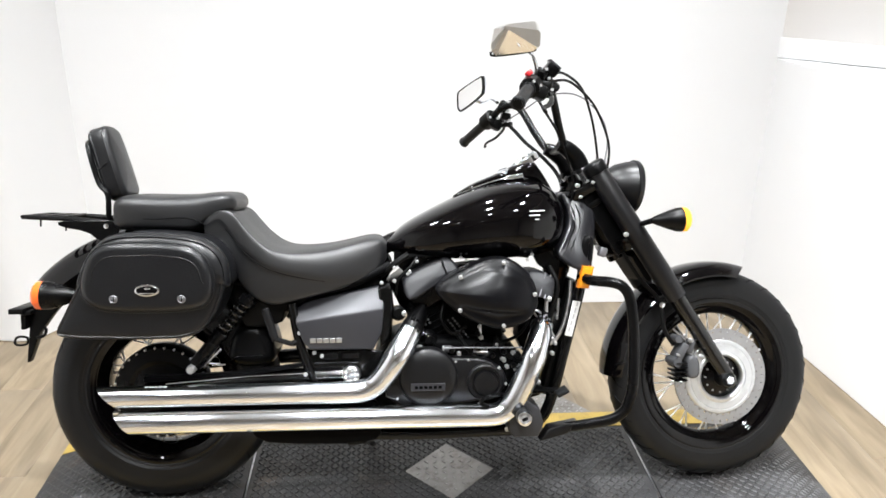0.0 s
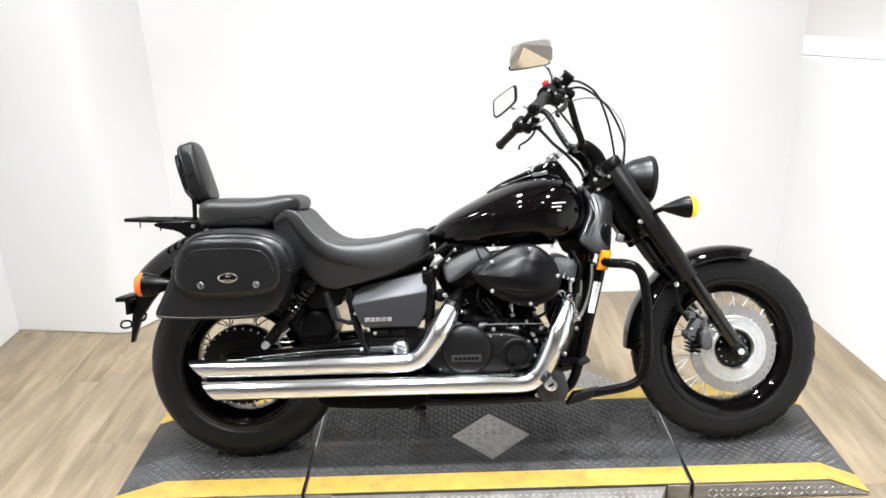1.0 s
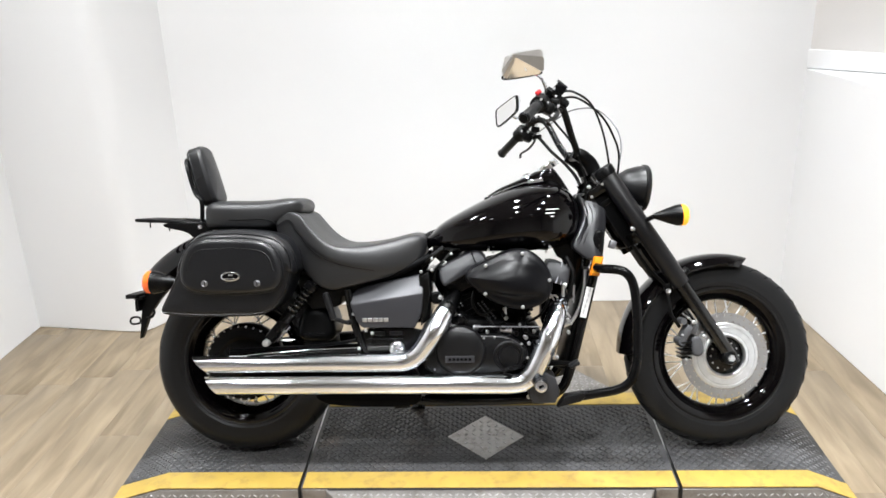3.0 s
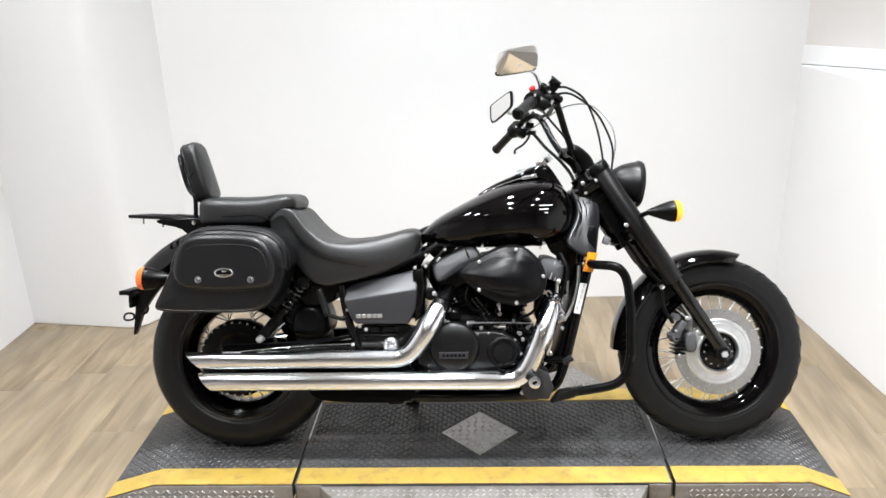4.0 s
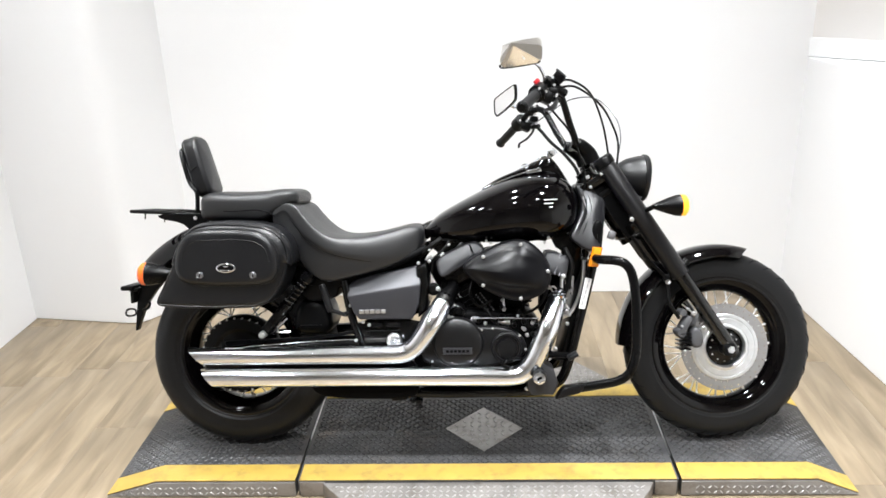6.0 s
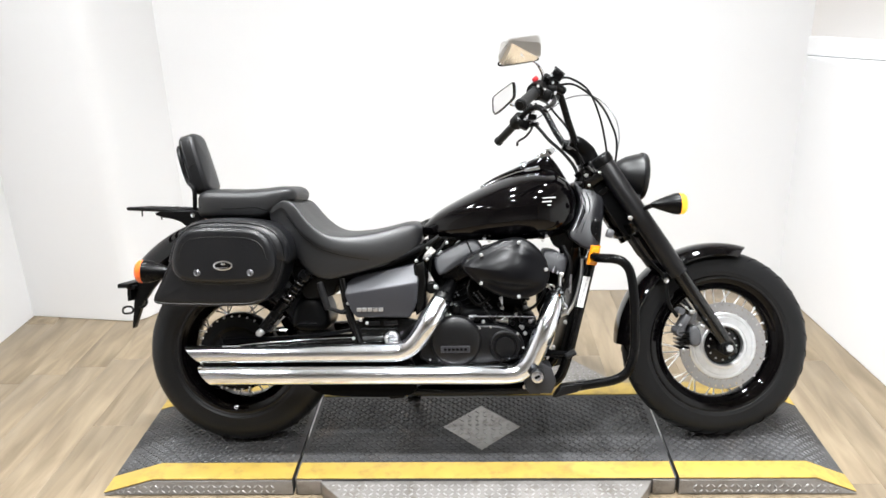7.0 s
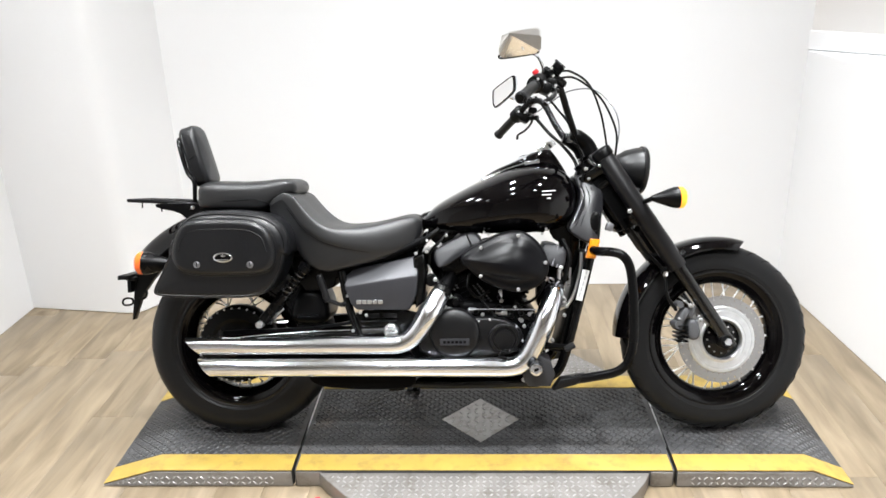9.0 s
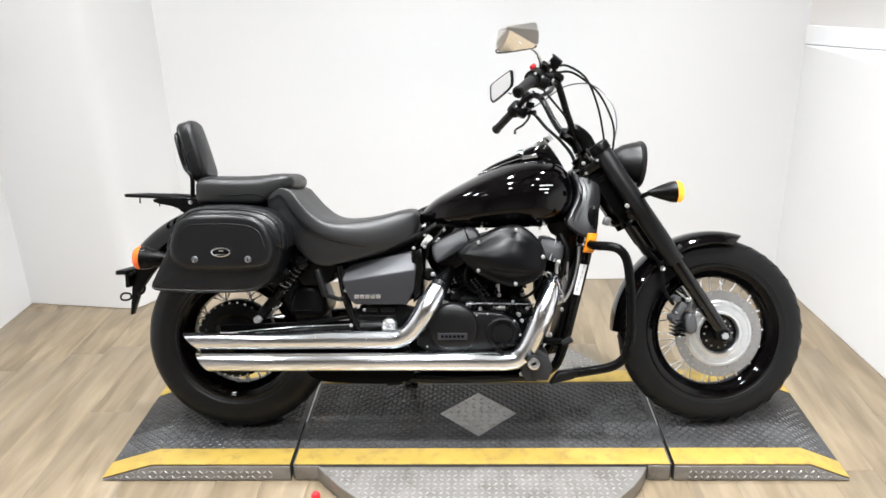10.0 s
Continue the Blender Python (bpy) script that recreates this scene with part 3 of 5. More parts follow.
for s in (-1, 1):
    top = Vector((1.255, s * 0.107, 0.936))
    leg = part("fork_leg", [sweep([top, along(top, 0.006), along(top, 0.36), along(top, 0.45)], [0.027, 0.0305, 0.031, 0.029], 28, 1)], lamp_satin, bike, "satin black fork leg", STEER)
    part("lower_slider", [sweep([along(top, 0.44), along(top, 0.46), along(top, 0.70), along(top, 0.745), along(top, 0.765)], [0.022, 0.024, 0.022, 0.0215, 0.016], 28, 1)], slider_black, leg, "gloss black fork slider", STEER)
    part("fork_cap", lathe(top, AX, [(-0.022, 0.031), (-0.021, 0.034), (0.004, 0.034), (0.008, 0.031), (0.011, 0.024), (0.012, 0)], 28), satin_black, leg, "", STEER)
    part("axle_clamp", lathe((FRONT.x, s * 0.09, FRONT.z), (0, s, 0), [(0, 0.024), (0.035, 0.024), (0.04, 0.02), (0.04, 0)], 20), satin_black, leg, "", STEER)
    if s < 0:
        part("axle_bolt", lathe((FRONT.x, -0.13, FRONT.z), (0, -1, 0), [(0, 0.013), (0.012, 0.013), (0.015, 0.01), (0.015, 0)], 6), chrome, leg, "chrome axle bolt", STEER)
tri = [(1.21, -0.1), (1.235, -0.118), (1.265, -0.118), (1.275, -0.1), (1.28, 0), (1.275, 0.1), (1.265, 0.118), (1.235, 0.118), (1.21, 0.1), (1.17, 0.03), (1.17, -0.03)]
ORIGIN = Vector((1.255, 0, 0.936))
SIDE = Vector((AX.z, 0, -AX.x)).normalized()


def clamp_at(d):
    return lambda u, w, v: ORIGIN + DOWN * (d + w) + SIDE * (u - 1.255) + Vector((0, v, 0))


plate = [(1.15, -0.06), (1.2, -0.1), (1.235, -0.118), (1.265, -0.118), (1.275, -0.1), (1.28, 0), (1.275, 0.1), (1.265, 0.118), (1.235, 0.118), (1.2, 0.1), (1.15, 0.06)]
part("meter_bracket", slab([(1.16, -0.055), (1.2, -0.085), (1.24, -0.085), (1.24, 0.085), (1.2, 0.085), (1.16, 0.055)], 0.085, 0.103, 0.005, 2, place=clamp_at(0)), satin_black, bike, "black bracket under the top clamp", STEER)
part("top_clamp", slab(plate, 0.03, 0.06, 0.006, 2, place=clamp_at(0)), frame_black, bike, "", STEER)
part("lower_clamp", slab(tri, 0.22, 0.26, 0.006, 2, place=clamp_at(0)), frame_black, bike, "", STEER)
parts("clamp_bolt", [bolt(1.204, -0.119, 0.882, 0.008, 0.012), bolt(1.244, -0.135, 0.89, 0.006, 0.01), bolt(1.213, -0.12, 0.85, 0.006, 0.01), bolt(1.339, -0.137, 0.744, 0.009, 0.012)], zinc, bike, "bright fork clamp bolt", STEER)
part("stem_bracket", block((1.278, -0.117, 0.695), (0.022, 0.02, 0.026), 0.004, (0, 20, 0)), alloy, bike, "small alloy hose bracket", STEER)
part("neck_gusset", slab(chaikin([(1.235, 0.9), (1.29, 0.86), (1.3, 0.82), (1.28, 0.77), (1.262, 0.735), (1.235, 0.74)], 1), -0.03, 0.03, 0.008), frame_black, bike, "black steering neck gusset")
part("steering_stem", rod(ORIGIN + DOWN * 0.0 - SIDE * 0.05, ORIGIN + DOWN * 0.28 - SIDE * 0.05, 0.03, 20), frame_black, bike, "", STEER)
part("fork_inner_cover", slab([(1.185, -0.078), (1.25, -0.084), (1.27, -0.07), (1.275, 0.07), (1.25, 0.084), (1.185, 0.078)], 0.062, 0.26, 0.008, 2, place=clamp_at(0)), engine_black, bike, "black cover between the fork legs", STEER)
part("fork_brace_cover", slab([(1.215, -0.08), (1.255, -0.085), (1.255, 0.085), (1.215, 0.08)], 0.28, 0.38, 0.02, 3, place=clamp_at(0)), engine_black, bike, "", STEER)


def arch(c, R, a0, a1, half, thick, steps=40, drop=0.03, taper=0.2, cut=0.0):
    """A mudguard bent round a wheel, with turned-down sides; cut slants its leading end."""
    sections = []
    for i in range(steps + 1):
        t = i / steps
        a = radians(a0 + (a1 - a0) * t)
        k = 1 - taper * max(0, (abs(t - 0.5) - 0.42) / 0.08)
        sec = []
        for r_off, rng in ((thick, range(-6, 7)), (0, range(6, -7, -1))):
            for j in rng:
                x = j / 6
                rr = R + r_off - drop * abs(x) ** 3.2
                b = a + radians(cut) * x * x * (1 - t) ** 5
                sec.append(c + Vector((math.cos(b) * rr, half * k * x - (0 if r_off else 0.002 * x), math.sin(b) * rr)))
        sections.append(sec)
    return loft(sections)


fender = part("front_mudguard", arch(FRONT, 0.331, 71.5, 179, 0.076, 0.006, drop=0.035, cut=6), gloss_black, bike, "gloss black front mudguard", STEER, 45)
for s in (-1, 1):
    part("mudguard_stay", sweep([(FRONT.x - 0.12, s * 0.079, FRONT.z + 0.29), (FRONT.x - 0.17, s * 0.085, FRONT.z + 0.24), (FRONT.x - 0.2, s * 0.083, FRONT.z + 0.23)], 0.012, 8), satin_black, fender, "", STEER)
    part("stay_bolt", lathe((FRONT.x - 0.19, s * 0.092, FRONT.z + 0.22), (0, s, 0), [(0, 0.009), (0.008, 0.009), (0.01, 0)], 8), chrome, fender, "", STEER)

# caliper behind the right leg
cal = part("brake_caliper", [slab(chaikin([(1.53, 0.33), (1.532, 0.382), (1.546, 0.395), (1.568, 0.384), (1.572, 0.338), (1.556, 0.322)], 2), -0.128, -0.06, 0.01), block((1.518, -0.1, 0.405), (0.022, 0.05, 0.05), 0.006, (0, 30, 0)), block((1.545, -0.105, 0.418), (0.02, 0.03, 0.04), 0.005, (0, 20, 0)), rod((1.5, -0.13, 0.375), (1.5, -0.07, 0.375), 0.013, 14), rod((1.508, -0.12, 0.44), (1.508, -0.08, 0.44), 0.011, 14)], caliper_grey, bike, "dark grey cast brake caliper", STEER)
parts("caliper_fin", [block((1.512, -0.1, 0.322 + 0.0125 * k), (0.034, 0.066, 0.005), 0.002) for k in range(5)], satin_black, cal, "", STEER)
parts("caliper_bolt", [bolt(1.572, -0.122, 0.39, 0.009, 0.018), bolt(1.54, -0.12, 0.437, 0.009, 0.016), bolt(1.508, -0.13, 0.318, 0.006, 0.014), bolt(1.498, -0.13, 0.398, 0.005, 0.012), bolt(1.52, -0.125, 0.452, 0.006, 0.012)], zinc, cal, "", STEER)
part("brake_hose", sweep([(1.5, -0.1, 0.42), (1.47, -0.1, 0.47), (1.46, -0.09, 0.55), (1.40, -0.08, 0.62), (1.32, -0.07, 0.75)], 0.006, 8), plastic, cal, "", STEER)

# headlamp, pointing along the bike
hl = part("headlamp", lathe((1.314, 0, 0.892), (1, 0, -0.1), [(-0.006, 0), (-0.004, 0.018), (0.012, 0.042), (0.04, 0.061), (0.075, 0.073), (0.096, 0.076), (0.098, 0.07)], 48), lamp_satin, bike, "satin black bullet headlamp", STEER)
part("headlamp_rim", ring((1.314, 0, 0.892), (1, 0, -0.1), [(0.092, 0.075), (0.094, 0.08), (0.104, 0.08), (0.11, 0.076), (0.108, 0.069), (0.096, 0.069)], 48), lamp_satin, hl, "", STEER)
part("headlamp_lens", lathe((1.314, 0, 0.892), (1, 0, -0.1), [(0.098, 0.07), (0.112, 0.047), (0.116, 0.0)], 48), mirror_glass, hl, "clear glass lens", STEER)
part("headlamp_bracket", [block((1.385, 0, 0.81), (0.05, 0.05, 0.03), 0.006), lathe((1.395, -0.03, 0.825), (0, -1, 0), [(0, 0.012), (0.01, 0.012), (0.012, 0)], 10)], alloy, hl, "", STEER)


def signal(name, c, direction, size, lens_mat, stem, label, xf=None):
    d = Vector(direction).normalized()
    body = part(name, lathe(c, d, [(-size * 2.6, 0), (-size * 2.55, size * 0.2), (-size * 2.2, size * 0.36), (-size * 1.2, size * 0.72), (-size * 0.4, size * 0.97), (0, size)], 32), satin_black, bike, label, xf)
    part("signal_lens", lathe(c, d, [(-0.002, size * 0.99), (size * 0.4, size * 0.98), (size * 0.6, size * 0.8), (size * 0.68, 0)], 32), lens_mat, body, "amber lens", xf)
    part("signal_stem", rod(stem, Vector(c) - d * size * 2.3, 0.008, 10), satin_black, body, "", xf)
    return body


signal("front_turn_signal", (1.479, -0.187, 0.785), (1, 0, 0.02), 0.034, lit_amber, (1.385, -0.11, 0.77), "bullet turn signal with amber lens", STEER)

# ---- handlebar ----
bar_line = [(0.955, -0.435, 1.06), (1.02, -0.31, 1.12), (1.06, -0.24, 1.15), (1.105, -0.19, 1.14), (1.15, -0.12, 1.05), (1.175, -0.08, 1.0), (1.185, 0, 0.99), (1.175, 0.08, 1.0), (1.15, 0.12, 1.05), (1.115, 0.19, 1.14), (1.075, 0.24, 1.146), (1.04, 0.31, 1.11), (0.978, 0.435, 1.048)]
bars = part("handlebar", sweep(bar_line, 0.011, 14, 6), satin_black, bike, "wide black handlebar", STEER)
for s in (-1, 1):
    part("riser", sweep([(1.235, s * 0.06, 0.935), (1.22, s * 0.06, 0.965), (1.19, s * 0.065, 0.99), (1.165, s * 0.066, 1.0)], [0.026, 0.025, 0.023, 0.018], 16, 4), satin_black, bars, "curved black handlebar riser", STEER)
    g0, g1 = Vector((0.952 + (0.023 if s > 0 else 0), s * 0.44, 1.057 - (0.01 if s > 0 else 0))), Vector((1.012 + (0.02 if s > 0 else 0), s * 0.322, 1.114 - (0.01 if s > 0 else 0)))
    d = (g0 - g1).normalized()
    part("grip", lathe(g1, d, [(0, 0.014), (0.002, 0.0185), (0.007, 0.0185), (0.009, 0.0158)] + [(0.012 + 0.0085 * k, 0.0148 if k % 2 else 0.0158) for k in range(12)] + [(0.12, 0.0158), (0.122, 0.0178), (0.131, 0.0178), (0.134, 0.014), (0.134, 0)], 20), rubber, bars, "ribbed black rubber grip", STEER)
    sw = part("switch_housing", [lathe(g1 - d * 0.05, d, [(0, 0.0), (0, 0.02), (0.004, 0.026), (0.044, 0.026), (0.048, 0.02), (0.048, 0)], 20), block(tuple(g1 - d * 0.03 + Vector((0.02, 0, -0.016))), (0.04, 0.045, 0.035), 0.008, (0, 25, 0))], plastic, bars, "", STEER)
    if s < 0:
        part("stop_switch", block(tuple(g1 - d * 0.028 + Vector((-0.005, 0.0, 0.032))), (0.018, 0.018, 0.014), 0.004, (0, -40, 0)), red_plastic, sw, "red engine stop switch", STEER)
    f = Vector((0.72, 0, -0.3))
    lever = [g1 - d * 0.05 + f * 0.035, g1 - d * 0.02 + f * 0.075, g1 + d * 0.04 + f * 0.085, g1 + d * 0.085 + f * 0.075, g1 + d * 0.105 + f * 0.085]
    part("lever", sweep(lever, [0.009, 0.008, 0.007, 0.006, 0.008], 10, 4, 0.6), satin_black, bars, "black hand lever", STEER)
    part("mirror_clamp", block(tuple(g1 - d * 0.085 + Vector((0.012, 0, 0.014))), (0.03, 0.028, 0.036), 0.006, (0, 30, 0)), satin_black, bars, "", STEER)
    perch = part("lever_perch", [block(tuple(g1 - d * 0.07 + Vector((0.03, 0, -0.01))), (0.03, 0.03, 0.022), 0.005, (0, 10, 0)), rod(g1 - d * 0.06 + Vector((0.02, 0, 0.02)), g1 - d * 0.1 + Vector((0.03, 0, 0.02)), 0.009, 12), rod(g1 - d * 0.03 + Vector((0.03, 0, -0.02)), g1 - d * 0.07 + Vector((0.05, 0, -0.035)), 0.008, 10)], plastic, bars, "black lever perch", STEER)
    parts("perch_bolt", [rod(g1 + d * a + Vector((x, -0.03, z)), g1 + d * a + Vector((x, -0.036, z)), 0.004, 8) for a, x, z in ((-0.02, 0.0, 0.008), (-0.045, 0.012, -0.008), (-0.07, 0.03, 0.004), (-0.09, 0.02, 0.022), (-0.06, 0.04, -0.022))], zinc, perch, "small bright screw", STEER)
res = part("brake_reservoir", [block((1.094, -0.24, 1.178), (0.036, 0.05, 0.028), 0.005, (12, 40, 0)), rod((1.07, -0.24, 1.16), (1.12, -0.19, 1.14), 0.014, 12)], satin_black, bars, "black brake fluid reservoir", STEER)
part("reservoir_lid", block((1.102, -0.24, 1.192), (0.038, 0.052, 0.006), 0.002, (12, 40, 0)), side_grey, res, "", STEER)


def mirror(c, normal, up, width, high, stem_from, label, skew=0.0, taper=0.0):
    """A chrome-backed mirror; normal is the way the glass faces."""
    n, upv = Vector(normal).normalized(), Vector(up)
    right = upv.cross(n).normalized()
    upv = n.cross(right)
    outline = chaikin([(-0.5, -0.42), (-0.2, -0.5), (0.38, -0.5), (0.5, -0.38), (0.5, 0.42), (0.42, 0.5), (-0.42, 0.5), (-0.5, 0.4)], 1)
    outline = [(u, v * (1 + taper * u) + skew * u) for u, v in outline]
    ridge = (0.42, skew * 0.42 + 0.25), (-0.42, -skew * 0.42 - 0.22)
    place = lambda u, w, v: Vector(c) + right * (u * width) + upv * (v * high) + n * w
    back = []
    for k in range(6):
        f = 1 - (k / 5) ** 1.3
        row = []
        for u, v in outline:
            t = 0.5 - 0.5 * max(-1.0, min(1.0, u / 0.5))
            x, z = (a + (b - a) * t for a, b in zip(*ridge))
            row.append(place((u * f + x * (1 - f)) * 0.995, -0.006 - 0.019 * (k / 5) ** 0.8, v * f + z * (1 - f)))
        back.append(row)
    shell = part("mirror", loft([[place(u * 0.94, 0.006, v * 0.94) for u, v in outline], [place(u, 0.004, v) for u, v in outline]] + back), chrome, bike, label, STEER, 30)
    flat = loft([[place(u * 0.93, 0.0075, v * 0.93) for u, v in outline], [place(u * 0.93, 0.005, v * 0.93) for u, v in outline]])
    part("mirror_glass", flat, mirror_glass, shell, "mirror glass", STEER)
    part("mirror_rim", loft([[place(u * q, w, v * q) for u, v in outline] for q, w in ((0.925, 0.009), (1.005, 0.009), (1.015, 0.002), (1.0, -0.004))], False), plastic, shell, "black mirror rim", STEER)
    base = Vector(c) - n * 0.03 - upv * 0.25 * high
    part("mirror_stem", sweep([stem_from, Vector(stem_from) * 0.55 + base * 0.45 + Vector((0.012, 0, 0.005)), base + Vector((0.02, 0, -0.01)), base], [0.006, 0.005, 0.005, 0.009], 10, 5), chrome, shell, "chrome mirror stem", STEER)


rim_line = [(0.937, 1.262), (0.957, 1.272), (1.04, 1.287), (1.049, 1.28), (1.047, 1.224), (1.036, 1.215), (0.942, 1.199), (0.931, 1.208), (0.929, 1.225)]
spine = [(0.949, 1.2615), (0.953, 1.267), (1.036, 1.263), (1.043, 1.257), (1.042, 1.226), (1.035, 1.222), (0.962, 1.259), (0.956, 1.261), (0.951, 1.2605)]


def glass_plane(u, v, out):
    """A place on the slanting mirror plane, or out from it towards its back."""
    return Vector((u + out * 0.25, -0.4 + 0.3 * (u - 0.93) - out * 0.95, v - out * 0.1))


shell = part("mirror", loft([[glass_plane(u, v, -0.004) for u, v in rim_line], [glass_plane(u, v, 0.004) for u, v in rim_line], [glass_plane(u, v, 0.03) for u, v in spine]]), mirror_chrome, bike, "chrome-backed rear-view mirror with a ridged shell", angle=12)
part("mirror_glass", loft([[glass_plane(u, v, d) for u, v in inset(rim_line, 0.003)] for d in (-0.007, -0.0042)]), mirror_glass, shell, "mirror glass")
part("mirror_rim", sweep([glass_plane(u, v, -0.005) for u, v in rim_line[4:8]], 0.0028, 8, 4), plastic, shell, "black mirror rim")
part("mirror_stem", sweep([(1.063, -0.25, 1.165), (1.065, -0.27, 1.186), (1.052, -0.3, 1.208), (1.032, -0.345, 1.218), (1.0, -0.385, 1.224), (0.99, -0.395, 1.236)], [0.008, 0.0055, 0.005, 0.005, 0.005, 0.004], 10, 5), chrome, shell, "chrome mirror stem")
mirror((1.003, 0.4, 1.214), (-0.72, -0.66, -0.05), (0, 0, 1), 0.112, 0.07, (1.06, 0.255, 1.165), "chrome-backed rear-view mirror", 0.75, -0.2)

# cables
for a in ([(1.05, -0.27, 1.15), (1.101, -0.238, 1.169), (1.145, -0.2, 1.175), (1.212, -0.136, 1.148), (1.258, -0.085, 1.074), (1.28, -0.063, 0.995), (1.29, -0.05, 0.93)],
          [(1.05, -0.27, 1.135), (1.101, -0.237, 1.15), (1.16, -0.2, 1.154), (1.25, -0.116, 1.112), (1.3, -0.076, 1.045), (1.318, -0.064, 0.985), (1.312, -0.05, 0.9)],
          [(1.08, 0.27, 1.1), (1.138, 0.243, 1.136), (1.209, 0.195, 1.179), (1.288, 0.14, 1.175), (1.342, 0.079, 1.106), (1.356, 0.052, 1.026), (1.33, 0.027, 0.92)],
          [(1.03, -0.3, 1.11), (1.089, -0.2, 1.075), (1.16, -0.104, 1.015), (1.2, -0.09, 0.9), (1.2, -0.08, 0.84)]):
    far = a[0][1] > 0
    part("control_cable", sweep(a, 0.0024 if far else 0.0036, 8, 6), alloy if far else plastic, bars, "thin grey sheathed cable" if far else "thin black control cable", STEER)
part("clutch_cable", sweep([(1.06, 0.32, 1.13), (1.104, 0.268, 1.091), (1.139, 0.198, 1.031), (1.177, 0.127, 0.977), (1.208, 0.058, 0.909), (1.215, 0.04, 0.82)], 0.006, 10, 5), plastic, bars, "thick black sheathed cable", STEER)

# ---- tank, console, steering-head cowl ----
tank = part("fuel_tank", stations([(0.672, 0.715, 0.728, 0.035), (0.69, 0.7, 0.742, 0.06), (0.73, 0.692, 0.777, 0.1), (0.79, 0.682, 0.812, 0.13), (0.88, 0.68, 0.857, 0.158), (0.97, 0.68, 0.893, 0.173), (1.05, 0.682, 0.908, 0.172), (1.11, 0.688, 0.905, 0.158), (1.15, 0.702, 0.886, 0.135), (1.178, 0.725, 0.855, 0.105), (1.19, 0.755, 0.825, 0.06)], 5, lambda u, a, b, h: oval(u, a, b, h, 2.25, 56, 0.95, 3.6)), gloss_black, bike, "gloss black teardrop fuel tank", angle=60)
console = part("tank_console", stations([(0.875, 0.842, 0.86, 0.008), (0.93, 0.865, 0.893, 0.028), (0.99, 0.885, 0.918, 0.04), (1.05, 0.895, 0.946, 0.052), (1.095, 0.895, 0.962, 0.054), (1.125, 0.885, 0.935, 0.05), (1.165, 0.85, 0.872, 0.035)], 5, lambda u, a, b, h: oval(u, a, b, h, 3.2, 28)), gloss_black, bike, "black tank-top instrument console", angle=50)
part("speedometer", lathe((1.085, 0, 0.955), (-0.55, 0, 0.83), [(-0.01, 0.046), (0.008, 0.046), (0.013, 0.042), (0.013, 0.038), (0.006, 0.036), (0.006, 0)], 40), chrome, console, "chrome-rimmed speedometer")
part("console_trim", [sweep([(0.885, -0.018, 0.862), (0.95, -0.036, 0.888), (1.02, -0.052, 0.91), (1.07, -0.06, 0.915)], 0.0015, 8, 4, 0.6), block((1.045, -0.06, 0.913), (0.05, 0.012, 0.014), 0.003, (0, -10, 0))], chrome, console, "chrome console trim")
part("filler_switch", lathe((1.02, -0.03, 0.922), (-0.35, -0.3, 0.9), [(0, 0.017), (0.01, 0.017), (0.013, 0.013), (0.013, 0)], 20), chrome, console)
# silver bars on the tank stand in for reflected lamps
parts("badge_or_glint_bar", [block((x, -0.1715 - 0.0006 * k, z), (d, 0.004, 0.0034), 0.001, (6, -2, 0)) for k, (x, z, d) in enumerate(((1.09, 0.82, 0.042), (1.083, 0.808, 0.03), (1.09, 0.797, 0.012)))], glint_silver, tank, "silver bar painted as a lamp's reflection on the tank")

cowl_line = chaikin([(1.178, 0.868), (1.222, 0.87), (1.262, 0.846), (1.276, 0.808), (1.27, 0.755), (1.258, 0.7), (1.246, 0.655), (1.212, 0.65), (1.178, 0.672), (1.152, 0.696), (1.172, 0.735), (1.194, 0.776), (1.197, 0.812), (1.186, 0.842)], 2)
shroud_line = chaikin([(1.222, 0.6), (1.216, 0.668), (1.226, 0.742), (1.246, 0.755), (1.262, 0.735), (1.256, 0.668), (1.245, 0.6)], 1)
for s in (-1, 1):
    cowl = part("head_cowl", slab(cowl_line, s * 0.106, s * 0.04, 0.01, 4, 0.012, place=lambda u, w, v, s=s: Vector((u, w - s * 0.42 * (v - 0.76), v))), cowl_grey, bike, "satin dark grey steering-head cowl")
    for d in (0.0, 0.014):
        groove = [(1.203 + d, 0.835), (1.212 + d, 0.805), (1.209 + d, 0.772), (1.192 + d, 0.736), (1.178 + d, 0.705)]
        part("cowl_groove", sweep([(u, s * (0.1155 - 0.42 * (v - 0.76)), v) for u, v in groove], [0.0008, 0.002, 0.0024, 0.002, 0.0008], 8, 5), engine_black, cowl)
    part("radiator_shroud", slab(shroud_line, s * 0.14, s * 0.1, 0.012, 3), satin_black, bike, "black radiator side shroud")

# ---- seats ----
def seat_section(u, bottom, top, half, crease, sharp):
    """A broad seat cut across: flat top, a rim that is tight where sharp is 1, a creased flank that tucks in below."""
    crown = top - crease
    right = [(0, top - 0.006 * sharp), (0.45, top - 0.003 * sharp), (0.8 + 0.1 * sharp, top - 0.004), (0.93 + 0.045 * sharp, top - crown * (0.16 - 0.1 * sharp)), (1.0, top - crown * (0.42 - 0.24 * sharp)), (1.02, top - crown * 0.72), (1.015, crease + 0.006), (0.99, crease - 0.006),
             (0.985, crease * 0.5 + bottom * 0.5), (0.97, bottom + 0.01), (0.93, bottom), (0.4, bottom)]
    right = chaikin(right, 2, False)
    line = right + [(-x, z) for x, z in right[::-1]][:-1]
    return [(u, x * half, z) for x, z in line]


